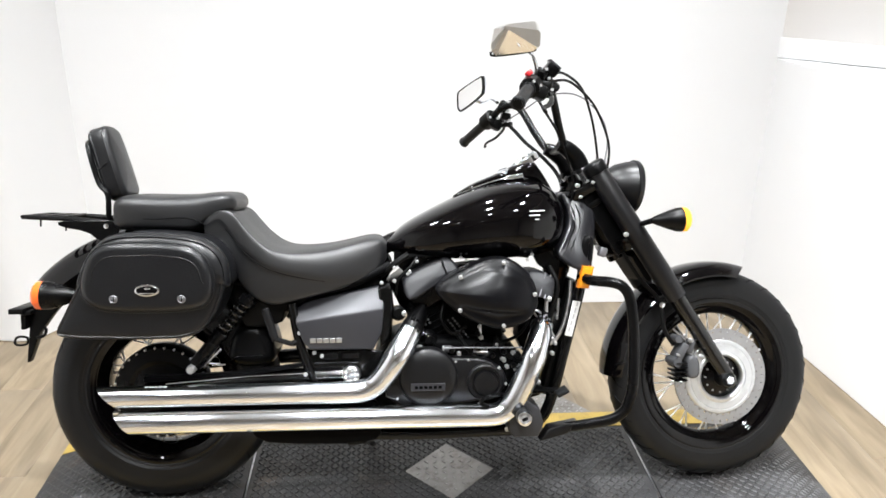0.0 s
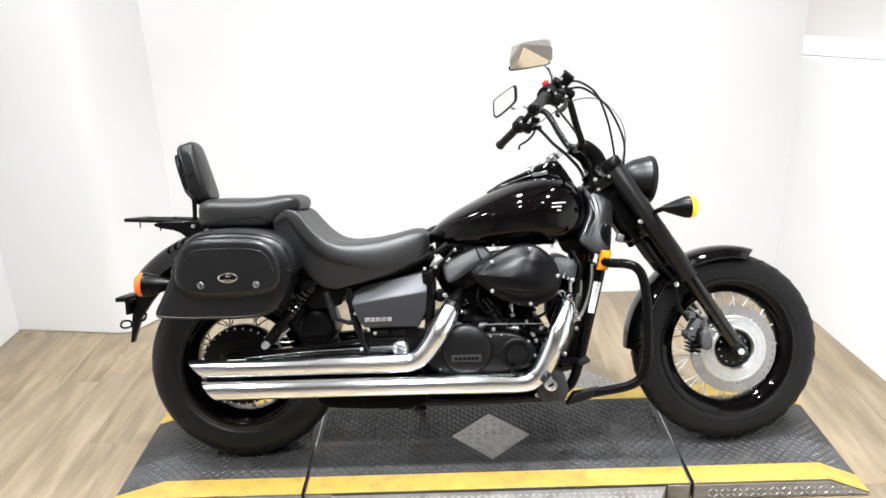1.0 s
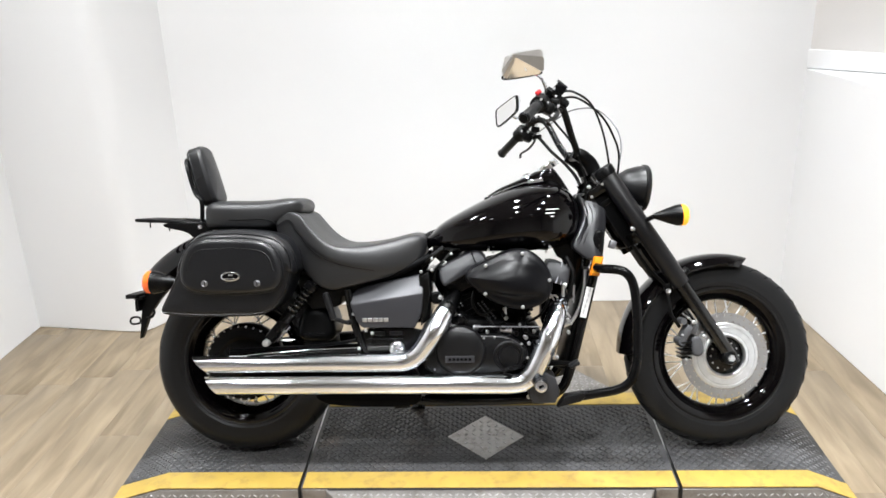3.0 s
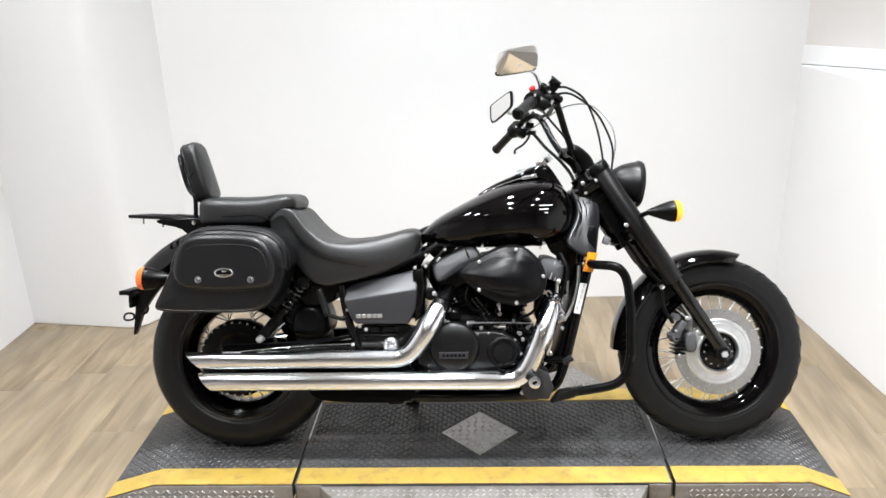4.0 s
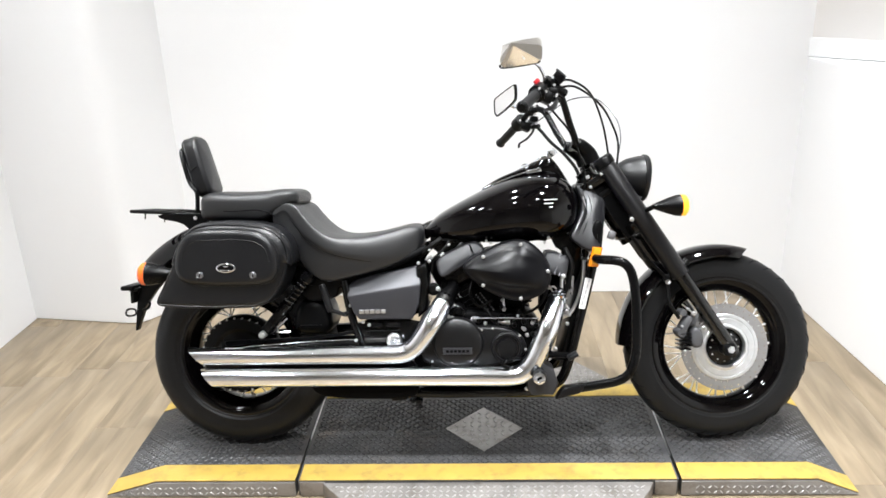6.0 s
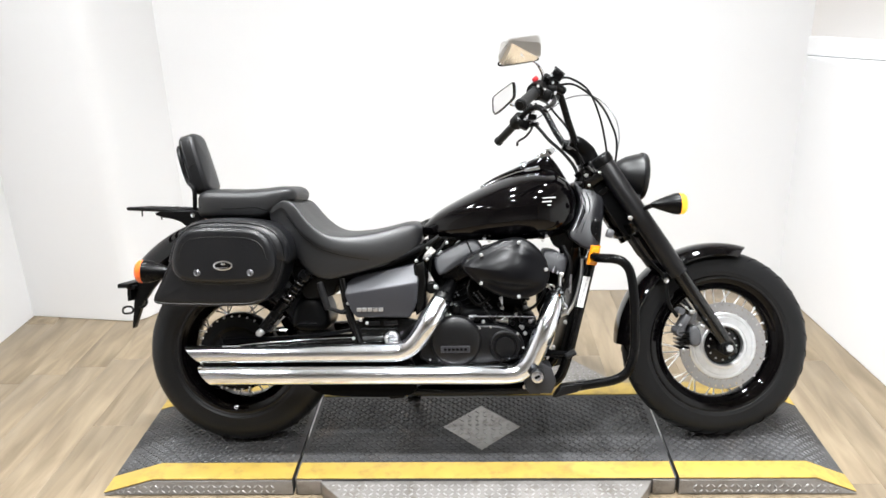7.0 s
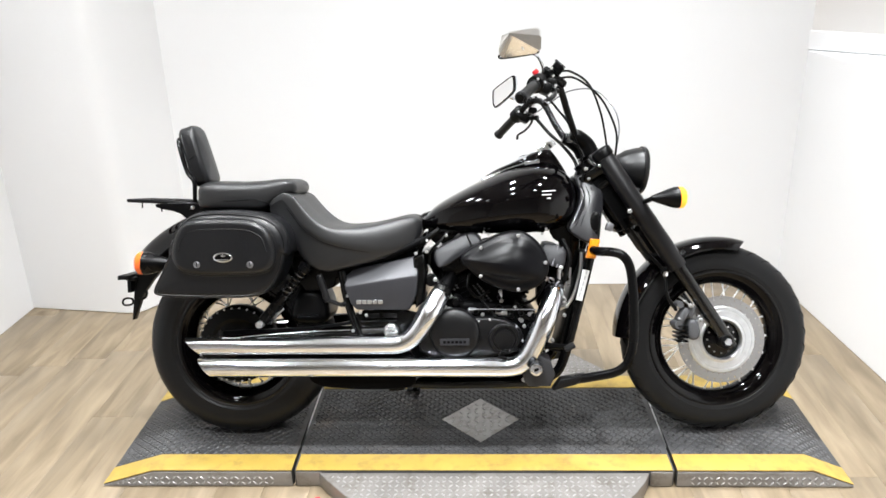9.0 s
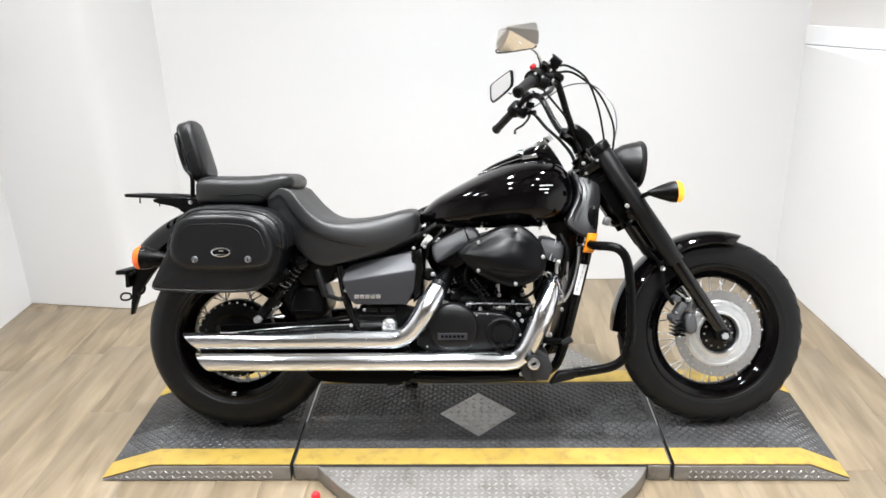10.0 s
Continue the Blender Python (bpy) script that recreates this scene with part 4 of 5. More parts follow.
seat_rows = [(0.19, 0.74, 0.802, 0.13, 0.775, 1.0), (0.235, 0.7, 0.828, 0.15, 0.795, 1.0), (0.27, 0.652, 0.822, 0.158, 0.752, 1.0), (0.298, 0.612, 0.79, 0.164, 0.716, 1.0), (0.33, 0.583, 0.754, 0.168, 0.69, 0.95), (0.37, 0.569, 0.725, 0.171, 0.667, 0.8), (0.42, 0.576, 0.714, 0.17, 0.65, 0.5), (0.5, 0.594, 0.718, 0.162, 0.634, 0.25), (0.57, 0.611, 0.731, 0.147, 0.632, 0.15), (0.625, 0.632, 0.744, 0.13, 0.645, 0.15), (0.66, 0.655, 0.744, 0.112, 0.665, 0.15), (0.68, 0.685, 0.732, 0.09, 0.695, 0.1)]
seat = part("rider_seat", stations(seat_rows, 6, seat_section), seat_vinyl, bike, "black vinyl scooped rider seat", angle=40)


def seam(points, parent, r=0.0016):
    part("seam", sweep(points, r, 6, 6), engine_black, parent)


seam([(0.252, -0.157, 0.776), (0.276, -0.162, 0.745), (0.302, -0.168, 0.712), (0.346, -0.173, 0.678), (0.391, -0.173, 0.658), (0.451, -0.168, 0.643), (0.512, -0.16, 0.632)], seat, 0.0012)
pill_rows = [(-0.058, 0.785, 0.84, 0.09), (-0.046, 0.772, 0.86, 0.125), (-0.01, 0.768, 0.868, 0.138), (0.08, 0.765, 0.866, 0.142), (0.16, 0.766, 0.868, 0.14), (0.195, 0.785, 0.872, 0.136), (0.23, 0.808, 0.873, 0.13), (0.25, 0.818, 0.871, 0.122), (0.264, 0.822, 0.864, 0.11), (0.271, 0.832, 0.853, 0.095)]
pillion = part("pillion_seat", stations(pill_rows, 5, lambda u, a, b, h: oval(u, a, b, h, 4.2, 56)), seat_vinyl, bike, "black vinyl passenger seat", angle=60)
seam([(-0.04, -0.13, 0.81), (0.057, -0.1415, 0.803), (0.137, -0.141, 0.806), (0.174, -0.139, 0.797), (0.197, -0.1365, 0.785)], pillion)

# ---- backrest and rack ----
TILT = Matrix.Translation((-0.059, 0, 0.85)) @ Matrix.Rotation(radians(-16), 4, "Y")
part("sissy_bar", [sweep([(-0.08, s * 0.075, 0.78), (-0.077, s * 0.075, 0.83), (-0.079, s * 0.075, 0.87), TILT @ Vector((-0.026, s * 0.074, 0.06)), TILT @ Vector((-0.026, s * 0.07, 0.14)), TILT @ Vector((-0.026, s * 0.05, 0.172)), TILT @ Vector((-0.026, 0, 0.178))], 0.008, 10, 5, 0.7) for s in (-1, 1)], satin_black, bike, "black steel backrest frame")
pad_line = chaikin([(-0.06, 0.0), (0.06, 0.0), (0.074, 0.04), (0.07, 0.17), (0.05, 0.21), (-0.05, 0.21), (-0.07, 0.17), (-0.074, 0.04)], 2)
pad = part("backrest_pad", slab(pad_line, 0.034, -0.024, 0.016, 4, 0.006, place=lambda u, w, v: TILT @ Vector((w, u, v))), leather, bike, "black padded backrest", angle=60)
part("pad_seam", sweep([TILT @ Vector((x, -0.0735, 0.1 + 0.006 * math.sin(x * 90))) for x in (-0.018, -0.008, 0.002, 0.012)], 0.002, 6, 3), leather, pad)
part("pad_piping", [sweep([TILT @ Vector((x, q[0], q[1])) for q in inset(pad_line, 0.003)], 0.0035, 6, 1, closed=True) for x in (0.02, -0.012)], leather, pad)
rack = part("luggage_rack", [sweep([(-0.07, s * 0.085, 0.79), (-0.15, s * 0.085, 0.8), (-0.3, s * 0.08, 0.808)], [0.008, 0.007, 0.006], 8, 4) for s in (-1, 1)] + [block((-0.2 - 0.05 * k, 0, 0.808 + 0.001 * k), (0.016, 0.165, 0.006), 0.002) for k in range(3)] + [rod((-0.302, -0.08, 0.808), (-0.302, 0.08, 0.808), 0.006)], satin_black, bike, "flat black steel luggage rack")
for s in (-1, 1):
    plate = chaikin([(-0.205, 0.798), (-0.12, 0.797), (-0.05, 0.798), (-0.04, 0.77), (-0.06, 0.735), (-0.1, 0.745), (-0.125, 0.768), (-0.2, 0.782)], 1)
    mount = part("rack_side_plate", slab(plate, s * 0.095, s * 0.101, 0.001, 1), satin_black, bike, "flat black rack side plate")
    part("mount_bolt", lathe((-0.075, s * 0.101, 0.783), (0, s, 0), [(0, 0.008), (0.006, 0.007), (0.007, 0)], 10), chrome, mount)
parts("rack_peg", [rod((-0.255, -0.08, 0.806), (-0.256, -0.08, 0.782), 0.0025, 6), rod((-0.19, -0.08, 0.786), (-0.19, -0.08, 0.77), 0.0025, 6)], satin_black, rack)

# ---- rear mudguard, lights, plate holder ----
part("rear_mudguard", arch(REAR, 0.458, 70, 141, 0.1, 0.006, drop=0.07, taper=0.25), gloss_black, bike, "gloss black rear mudguard", None, 45)
part("tail_bracket", slab([(-0.16, 0.66), (-0.28, 0.63), (-0.312, 0.57), (-0.328, 0.5), (-0.34, 0.392), (-0.333, 0.393), (-0.302, 0.475), (-0.262, 0.53), (-0.2, 0.6)], -0.014, 0.014, 0.003), plastic, bike, "black plastic plate bracket")
holder = part("plate_holder", [block((-0.342, 0.0, 0.546), (0.04, 0.13, 0.015), 0.003), block((-0.326, 0.0, 0.538), (0.03, 0.09, 0.012), 0.003), block((-0.332, 0, 0.512), (0.013, 0.09, 0.04), 0.003)], plastic, bike, "black licence plate holder")
parts("bracket_loop", [sweep([(-0.35, -0.05, 0.47), (-0.354, -0.05, 0.458), (-0.346, -0.05, 0.45), (-0.325, -0.05, 0.452), (-0.318, -0.05, 0.46), (-0.322, -0.05, 0.472), (-0.34, -0.05, 0.474)], 0.0035, 8, 4, closed=True), sweep([(-0.295, -0.05, 0.47), (-0.275, -0.05, 0.476), (-0.268, -0.05, 0.492), (-0.275, -0.05, 0.5)], 0.0045, 8, 4)], plastic, holder)
signal("rear_turn_signal", (-0.218, -0.17, 0.606), (-1, 0, 0.02), 0.038, red_lens, (-0.12, -0.08, 0.61), "bullet turn signal with orange lens")

# ---- saddlebag ----
def along_line(outline, d, w, first=0, last=None):
    """A line that follows an outline, set in by d, at a depth w."""
    return [(q[0], w, q[1]) for q in inset(outline, d)][first:last]


bag_line = chaikin([(-0.16, 0.52), (-0.125, 0.507), (0.08, 0.501), (0.195, 0.506), (0.246, 0.565), (0.27, 0.64), (0.262, 0.69), (0.23, 0.725), (0.17, 0.742), (0.08, 0.747), (-0.01, 0.737), (-0.06, 0.7), (-0.095, 0.645), (-0.13, 0.575)], 2)
bag = part("saddlebag", slab(bag_line, -0.279, -0.11, 0.02, 5, 0.005), leather, bike, "black leather saddlebag with chrome emblem", angle=60)
part("bag_welt", sweep(along_line(bag_line, 0.008, -0.275), 0.003, 6, 1, closed=True), leather, bag, "stitched welt")
lid_line = chaikin([(-0.1, 0.638), (0.268, 0.632), (0.28, 0.64), (0.274, 0.7), (0.243, 0.744), (0.19, 0.766), (0.08, 0.776), (0.0, 0.772), (-0.045, 0.752), (-0.08, 0.706), (-0.102, 0.65)], 2)
part("bag_lid", slab(lid_line, -0.287, -0.105, 0.036, 8, 0.003), leather, bag, "rounded stitched leather bag lid", angle=60)
part("lid_welt", sweep(along_line(lid_line, 0.0, -0.247), 0.0026, 6, 1, closed=True), leather, bag)
part("lid_seam", sweep([(q[0], -0.277, q[1] + 0.001) for q in inset(lid_line, 0.01) if q[1] > 0.648], 0.0014, 6, 1), engine_black, bag)
flap_line = chaikin([(-0.08, 0.655), (-0.076, 0.612), (-0.045, 0.588), (0.0, 0.58), (0.08, 0.577), (0.2, 0.581), (0.234, 0.6), (0.247, 0.64), (0.238, 0.694), (0.208, 0.734), (0.16, 0.75), (0.06, 0.753), (-0.025, 0.75), (-0.062, 0.715)], 2)
flap_part = part("bag_flap", slab(flap_line, -0.303, -0.25, 0.018, 7, 0.002), leather, bike, "raised leather saddlebag flap", angle=60)
part("flap_welt", sweep(along_line(flap_line, -0.0005, -0.287), 0.0036, 8, 1, closed=True), leather, flap_part)
arc = cat([(-0.066, 0.655, 0), (-0.05, 0.656, 0), (-0.047, 0.676, 0), (-0.032, 0.703, 0), (-0.004, 0.718, 0), (0.06, 0.721, 0), (0.123, 0.72, 0), (0.18, 0.711, 0), (0.208, 0.688, 0), (0.219, 0.652, 0), (0.236, 0.646, 0)], 6)
part("flap_ridge", sweep([(q.x, -0.3022, q.y) for q in arc[5:-5]], 0.002, 6, 1), leather, flap_part, "raised stitched ridge")
part("flap_stitching", [rod((p.x, -0.3045, p.y), (q.x, -0.3045, q.y), 0.0008, 5) for p, q in zip(arc[5:-6:2], arc[6:-5:2])], plastic, flap_part)
for u, v in ((0.003, 0.613), (0.168, 0.611)):
    part("bag_stud", lathe((u, -0.302, v), (0, -1, 0), [(0, 0.0105), (0.003, 0.0105), (0.005, 0.0085), (0.003, 0.0065), (0.005, 0.004), (0.0055, 0)], 20), alloy, bag, "round metal stud")
    part("stud_slot", block((u + 0.001, -0.3072, v), (0.003, 0.002, 0.011), 0.0005), satin_black, bag)
rim_oval = [(0.086 + 0.0305 * math.cos(a), 0.634 + 0.0155 * math.sin(a)) for a in [2 * math.pi * k / 28 for k in range(28)]]
emblem = part("bag_emblem", slab(rim_oval, -0.3085, -0.3, 0.002, 2), chrome, bike, "oval chrome saddlebag emblem")
part("emblem_inlay", slab(inset(rim_oval, 0.0045), -0.3095, -0.306, 0.0006, 1), satin_black, emblem)
part("emblem_bar", [block((0.088, -0.31, 0.639), (0.014, 0.002, 0.005), 0.0006), block((0.086, -0.31, 0.6275), (0.034, 0.002, 0.0025), 0.0006)], chrome, emblem)

# ---- side cover ----
def faceted(s):
    """A cover with an upright face and a slanting upper facet, its edges softened."""
    face = [(0.431, 0.165, 0.521), (0.452, 0.165, 0.465), (0.47, 0.163, 0.445), (0.642, 0.163, 0.443), (0.664, 0.165, 0.49), (0.671, 0.165, 0.557)]
    rest = [(0.668, 0.128, 0.607), (0.655, 0.125, 0.612), (0.456, 0.125, 0.573), (0.428, 0.128, 0.548)]
    deep = [(q[0], 0.07, q[2]) for q in face + rest]
    bm = bmesh.new()
    vs = [bm.verts.new((a, s * b, c)) for a, b, c in face + rest + deep]
    bm.faces.new(vs[:6])
    bm.faces.new([vs[0], vs[5], vs[6], vs[7], vs[8], vs[9]])
    for k in range(10):
        bm.faces.new([vs[k], vs[(k + 1) % 10], vs[10 + (k + 1) % 10], vs[10 + k]])
    bmesh.ops.recalc_face_normals(bm, faces=bm.faces[:])
    bmesh.ops.bevel(bm, geom=bm.edges[:], offset=0.005, segments=3, affect="EDGES", profile=0.5)
    bm.verts.index_update()
    out = [v.co.copy() for v in bm.verts], [tuple(v.index for v in f.verts) for f in bm.faces]
    bm.free()
    return out


for s in (-1, 1):
    cover = part("side_cover", faceted(s), side_grey, bike, "satin dark grey side cover", angle=25)
    if s < 0:
        parts("badge_or_glint_bar", [block((0.478 + 0.0175 * k, -0.166, 0.471), (0.0155, 0.004, 0.013), 0.002) for k in range(5)], steel, cover, "silver raised maker's badge bars")
part("cover_front_edge", slab([(0.655, 0.61), (0.69, 0.625), (0.698, 0.56), (0.69, 0.47), (0.66, 0.445)], -0.15, 0.15, 0.01), frame_black, bike)

# ---- engine ----
engine = part("engine", [slab(chaikin([(0.64, 0.24), (0.64, 0.42), (0.72, 0.47), (0.98, 0.47), (1.06, 0.42), (1.09, 0.3), (1.05, 0.22), (0.7, 0.21)], 2), -0.15, 0.15, 0.02), block((0.88, 0, 0.5), (0.26, 0.2, 0.12), 0.02)], engine_black, bike, "black V-twin engine with satin covers")


def cylinder(name, base, direction, length):
    d = Vector(direction).normalized()
    side = Vector((d.z, 0, -d.x))
    b = Vector(base)
    body = part(name, [rod(b, b + d * length, 0.066, 32)], engine_black, bike, "finned black engine cylinder")
    fins = []
    for k in range(9):
        c = b + d * (0.02 + k * length * 0.085)
        line = chaikin([(-0.074, -0.105), (0.074, -0.105), (0.074, 0.105), (-0.074, 0.105)], 2)
        fins.append(slab(line, -0.0025, 0.0025, 0.001, 1, place=lambda u, w, v, c=c: c + side * u + d * w + Vector((0, v, 0))))
    parts("cooling_fin", fins, engine_black, body)
    c = b + d * (length * 0.86)
    head = chaikin([(-0.078, -0.125), (0.078, -0.125), (0.078, 0.125), (-0.078, 0.125)], 1)
    part("cylinder_head", slab(head, -0.035, 0.075, 0.015, 2, place=lambda u, w, v: c + side * u + d * w + Vector((0, v, 0))), satin_black, body)
    return body


cylinder("front_cylinder", (0.93, 0, 0.43), (0.44, 0, 0.9), 0.2)
cylinder("rear_cylinder", (0.86, 0, 0.43), (-0.44, 0, 0.9), 0.2)
def slanted(v0, lean):
    """A place rule for a cover whose face leans back towards its top."""
    return lambda u, d, v: Vector((u, d + lean * (v - v0), v))


rear_cover = part("rear_head_cover", slab(chaikin([(0.722, 0.631), (0.753, 0.653), (0.832, 0.688), (0.857, 0.688), (0.88, 0.663), (0.868, 0.645), (0.819, 0.62), (0.746, 0.575), (0.728, 0.59)], 1), -0.165, -0.05, 0.01, 4, 0.004, place=slanted(0.62, 0.42)), head_satin, bike, "satin grey rear cylinder head cover")
part("cover_groove", [sweep([(0.828, -0.139, 0.687), (0.838, -0.153, 0.662), (0.848, -0.162, 0.64), (0.85, -0.168, 0.625)], 0.0022, 6, 3)], engine_black, rear_cover)
front_cover = part("front_head_cover", slab(chaikin([(1.07, 0.65), (1.103, 0.652), (1.146, 0.632), (1.149, 0.616), (1.138, 0.57), (1.106, 0.578), (1.07, 0.59)], 1), -0.152, -0.04, 0.009, 4, 0.004, place=slanted(0.6, 0.4)), head_satin, bike, "satin dark grey front cylinder head cover")
part("cover_rib", [sweep([(u + 0.012, -0.131, 0.645 - k), (u, -0.148, 0.612 - k), (u - 0.012, -0.16, 0.582 - k)], 0.0025, 8, 4) for u, k in ((1.112, 0.0), (1.126, 0.006))], alloy, front_cover, "bright cast rib")
air_line = chaikin([(0.804, 0.61), (0.826, 0.636), (0.868, 0.66), (0.932, 0.689), (0.991, 0.699), (1.033, 0.682), (1.068, 0.646), (1.084, 0.604), (1.085, 0.566), (1.061, 0.53), (1.025, 0.513), (0.989, 0.506), (0.942, 0.514), (0.884, 0.538), (0.832, 0.58)], 2)


def air_face(u, w, v):
    """The cover's face: swollen above a crease that runs along its lower third, hollowed below it."""
    fold = 0.567 - 0.1 * (u - 0.87) + 0.25 * (u - 0.97) ** 2
    t = max(0.0, min(1.0, (fold - v) / 0.014 + 0.5))
    tuck = t * t * (3 - 2 * t) * 0.012 * max(0.0, min(1.0, (-w - 0.232) / 0.012))
    brow = 0.006 * math.exp(-((v - 0.655 + 0.25 * (u - 1.0)) / 0.012) ** 2) * max(0.0, min(1.0, (u - 0.9) / 0.1))
    return Vector((u, w + tuck - brow * (w < -0.236) + 0.12 * (v - 0.6), v))


air = part("air_cleaner", slab(air_line, -0.232, -0.14, 0.016, 5, 0.034, place=air_face), cover_grey, bike, "satin black teardrop air cleaner cover", angle=60)
part("air_cleaner_back", slab(inset(air_line, 0.02), -0.142, -0.09, 0.004, 2), engine_black, air)
parts("cover_bolt", [bolt(u, w, v, 0.0075, 0.009) for u, w, v in ((0.874, -0.232, 0.648), (0.99, -0.226, 0.684), (1.073, -0.235, 0.6), (0.988, -0.243, 0.518), (0.872, -0.238, 0.56))], zinc, air, "bright cap bolts")
case_line = chaikin([(0.674, 0.286), (0.671, 0.396), (0.712, 0.424), (0.853, 0.42), (0.94, 0.418), (0.982, 0.395), (1.006, 0.368), (1.006, 0.331), (0.968, 0.311), (0.936, 0.299), (0.851, 0.288)], 1)
case = part("crankcase_cover", slab(case_line, -0.185, -0.12, 0.008, 3), case_satin, bike, "satin black crankcase cover")
clutch = part("clutch_cover", lathe((0.789, 0, 0.371), (0, -1, 0), [(0.17, 0.08), (0.198, 0.08), (0.204, 0.076), (0.206, 0.072), (0.211, 0.062), (0.214, 0.04), (0.215, 0.0)], 56), case_satin, bike, "round satin clutch cover")
part("cover_plaque", slab([(0.741, 0.338), (0.834, 0.338), (0.834, 0.359), (0.741, 0.359)], -0.2165, -0.208, 0.001, 1), side_grey, clutch, "small metal name plaque")
parts("plaque_bar", [block((0.7555 + 0.0128 * k, -0.217, 0.3485), (0.009, 0.0015, 0.008), 0) for k in range(6)], engine_black, clutch)
part("timing_cover", lathe((0.945, 0, 0.353), (0, -1, 0), [(0.17, 0.05), (0.196, 0.05), (0.2, 0.046), (0.2, 0.04), (0.193, 0.039), (0.193, 0.033), (0.204, 0.031), (0.206, 0)], 40), case_satin, bike, "round satin timing cover")
parts("cover_bolt", [bolt(u, -0.182, v, 0.0055) for u, v in ((0.9, 0.413), (0.985, 0.39), (1.003, 0.345), (0.93, 0.29), (0.705, 0.31), (0.7, 0.37), (0.86, 0.285), (0.865, 0.41))], zinc, case)
part("oil_pipe", [sweep([(0.838, -0.17, 0.442), (0.87, -0.175, 0.446), (0.95, -0.175, 0.445), (1.05, -0.17, 0.442)], 0.0022, 8, 4), rod((0.835, -0.16, 0.44), (0.855, -0.16, 0.44), 0.01, 12)], alloy, engine, "thin bright oil pipe")
parts("engine_fitting", [lathe((u, -0.14, v), (0, -1, 0), [(0, r), (0.025, r), (0.03, r * 0.7), (0.03, 0)], 10) for u, v, r in ((0.793, 0.468, 0.014), (0.855, 0.437, 0.01), (0.93, 0.445, 0.012), (1.0, 0.43, 0.009), (1.04, 0.42, 0.01), (1.03, 0.39, 0.008), (0.93, 0.48, 0.007), (0.97, 0.42, 0.008))], satin_black, engine, "small black fittings")
parts("ignition_lead", [sweep([(0.84, -0.12, 0.57), (0.83, -0.15, 0.52), (0.86, -0.15, 0.48), (0.9, -0.14, 0.5)], 0.005, 8, 4), sweep([(1.06, -0.1, 0.6), (1.08, -0.14, 0.54), (1.05, -0.15, 0.48), (1.0, -0.14, 0.45)], 0.005, 8, 4)], plastic, engine)
part("coil_cover", slab(chaikin([(1.14, 0.57), (1.142, 0.61), (1.16, 0.64), (1.165, 0.7), (1.2, 0.7), (1.2, 0.6), (1.16, 0.5)], 1), -0.075, 0.075, 0.01), frame_black, bike, "black box behind the steering head")
part("air_duct", slab(chaikin([(0.82, 0.56), (0.84, 0.64), (0.9, 0.665), (1.05, 0.665), (1.07, 0.6), (1.0, 0.5), (0.86, 0.5)], 1), -0.055, 0.055, 0.01), engine_black, bike, "black intake box between the cylinders")
parts("engine_bolt", [bolt(u, -0.15, v, r, 0.016) for u, v, r in ((0.838, 0.44, 0.011), (0.877, 0.425, 0.008), (1.002, 0.405, 0.009), (1.03, 0.426, 0.007), (1.011, 0.386, 0.008), (1.035, 0.377, 0.007), (0.77, 0.443, 0.011), (0.757, 0.45, 0.008), (0.938, 0.47, 0.009), (0.726, 0.54, 0.009), (1.139, 0.421, 0.008), (1.139, 0.461, 0.008), (0.75, 0.477, 0.006), (0.79, 0.437, 0.006))], zinc, engine, "bright engine bolt")
part("oil_filler_cap", lathe((0.79, -0.13, 0.462), (0, -0.9, 0.35), [(0, 0.026), (0.018, 0.026), (0.024, 0.02), (0.027, 0.008), (0.027, 0)], 20), satin_black, engine, "round black oil filler cap")
parts("engine_union", [rod((0.928, -0.155, 0.43), (0.956, -0.155, 0.428), 0.0085, 10), rod((0.918, -0.155, 0.431), (0.928, -0.155, 0.43), 0.005, 10), rod((0.936, -0.15, 0.505), (0.937, -0.15, 0.48), 0.004, 8), rod((1.124, -0.14, 0.568), (1.124, -0.14, 0.532), 0.0055, 8), rod((0.755, -0.15, 0.478), (0.78, -0.15, 0.486), 0.006, 8), rod((1.024, -0.15, 0.42), (1.04, -0.15, 0.43), 0.006, 8)], steel, engine, "bright pipe union")
parts("black_hose", [sweep([(0.87, -0.14, 0.48), (0.9, -0.15, 0.44), (0.93, -0.155, 0.41), (0.97, -0.15, 0.43), (0.985, -0.14, 0.47)], 0.006, 8, 5), sweep([(0.99, -0.14, 0.46), (1.01, -0.155, 0.42), (1.045, -0.15, 0.4), (1.05, -0.14, 0.36)], 0.007, 8, 5), sweep([(0.72, -0.13, 0.44), (0.735, -0.15, 0.47), (0.76, -0.14, 0.5)], 0.008, 8, 5)], plastic, engine, "black rubber hose")
# black slab added to close the view through behind the header
part("header_gap_filler", slab(chaikin([(1.06, 0.4), (1.062, 0.56), (1.09, 0.585), (1.132, 0.57), (1.142, 0.5), (1.132, 0.4)], 1), -0.05, 0.05, 0.008), engine_black, engine, "black filler slab behind the front header")
parts("header_nut", [lathe((u, -0.15, v), (0, -1, 0), [(0, r), (0.012, r), (0.015, r * 0.6), (0.015, 0)], 6) for u, v, r in ((1.078, 0.563, 0.008), (1.128, 0.575, 0.008), (1.146, 0.45, 0.006), (1.1, 0.34, 0.007))], zinc, engine, "bright header nut")
def beads(a, b, n, r):
    a, b = Vector(a), Vector(b)
    return [lathe(a + (b - a) * (k / (n - 1)), (0, -1, 0), [(0, r), (0.006, r * 0.9), (0.008, 0)], 6) for k in range(n)]


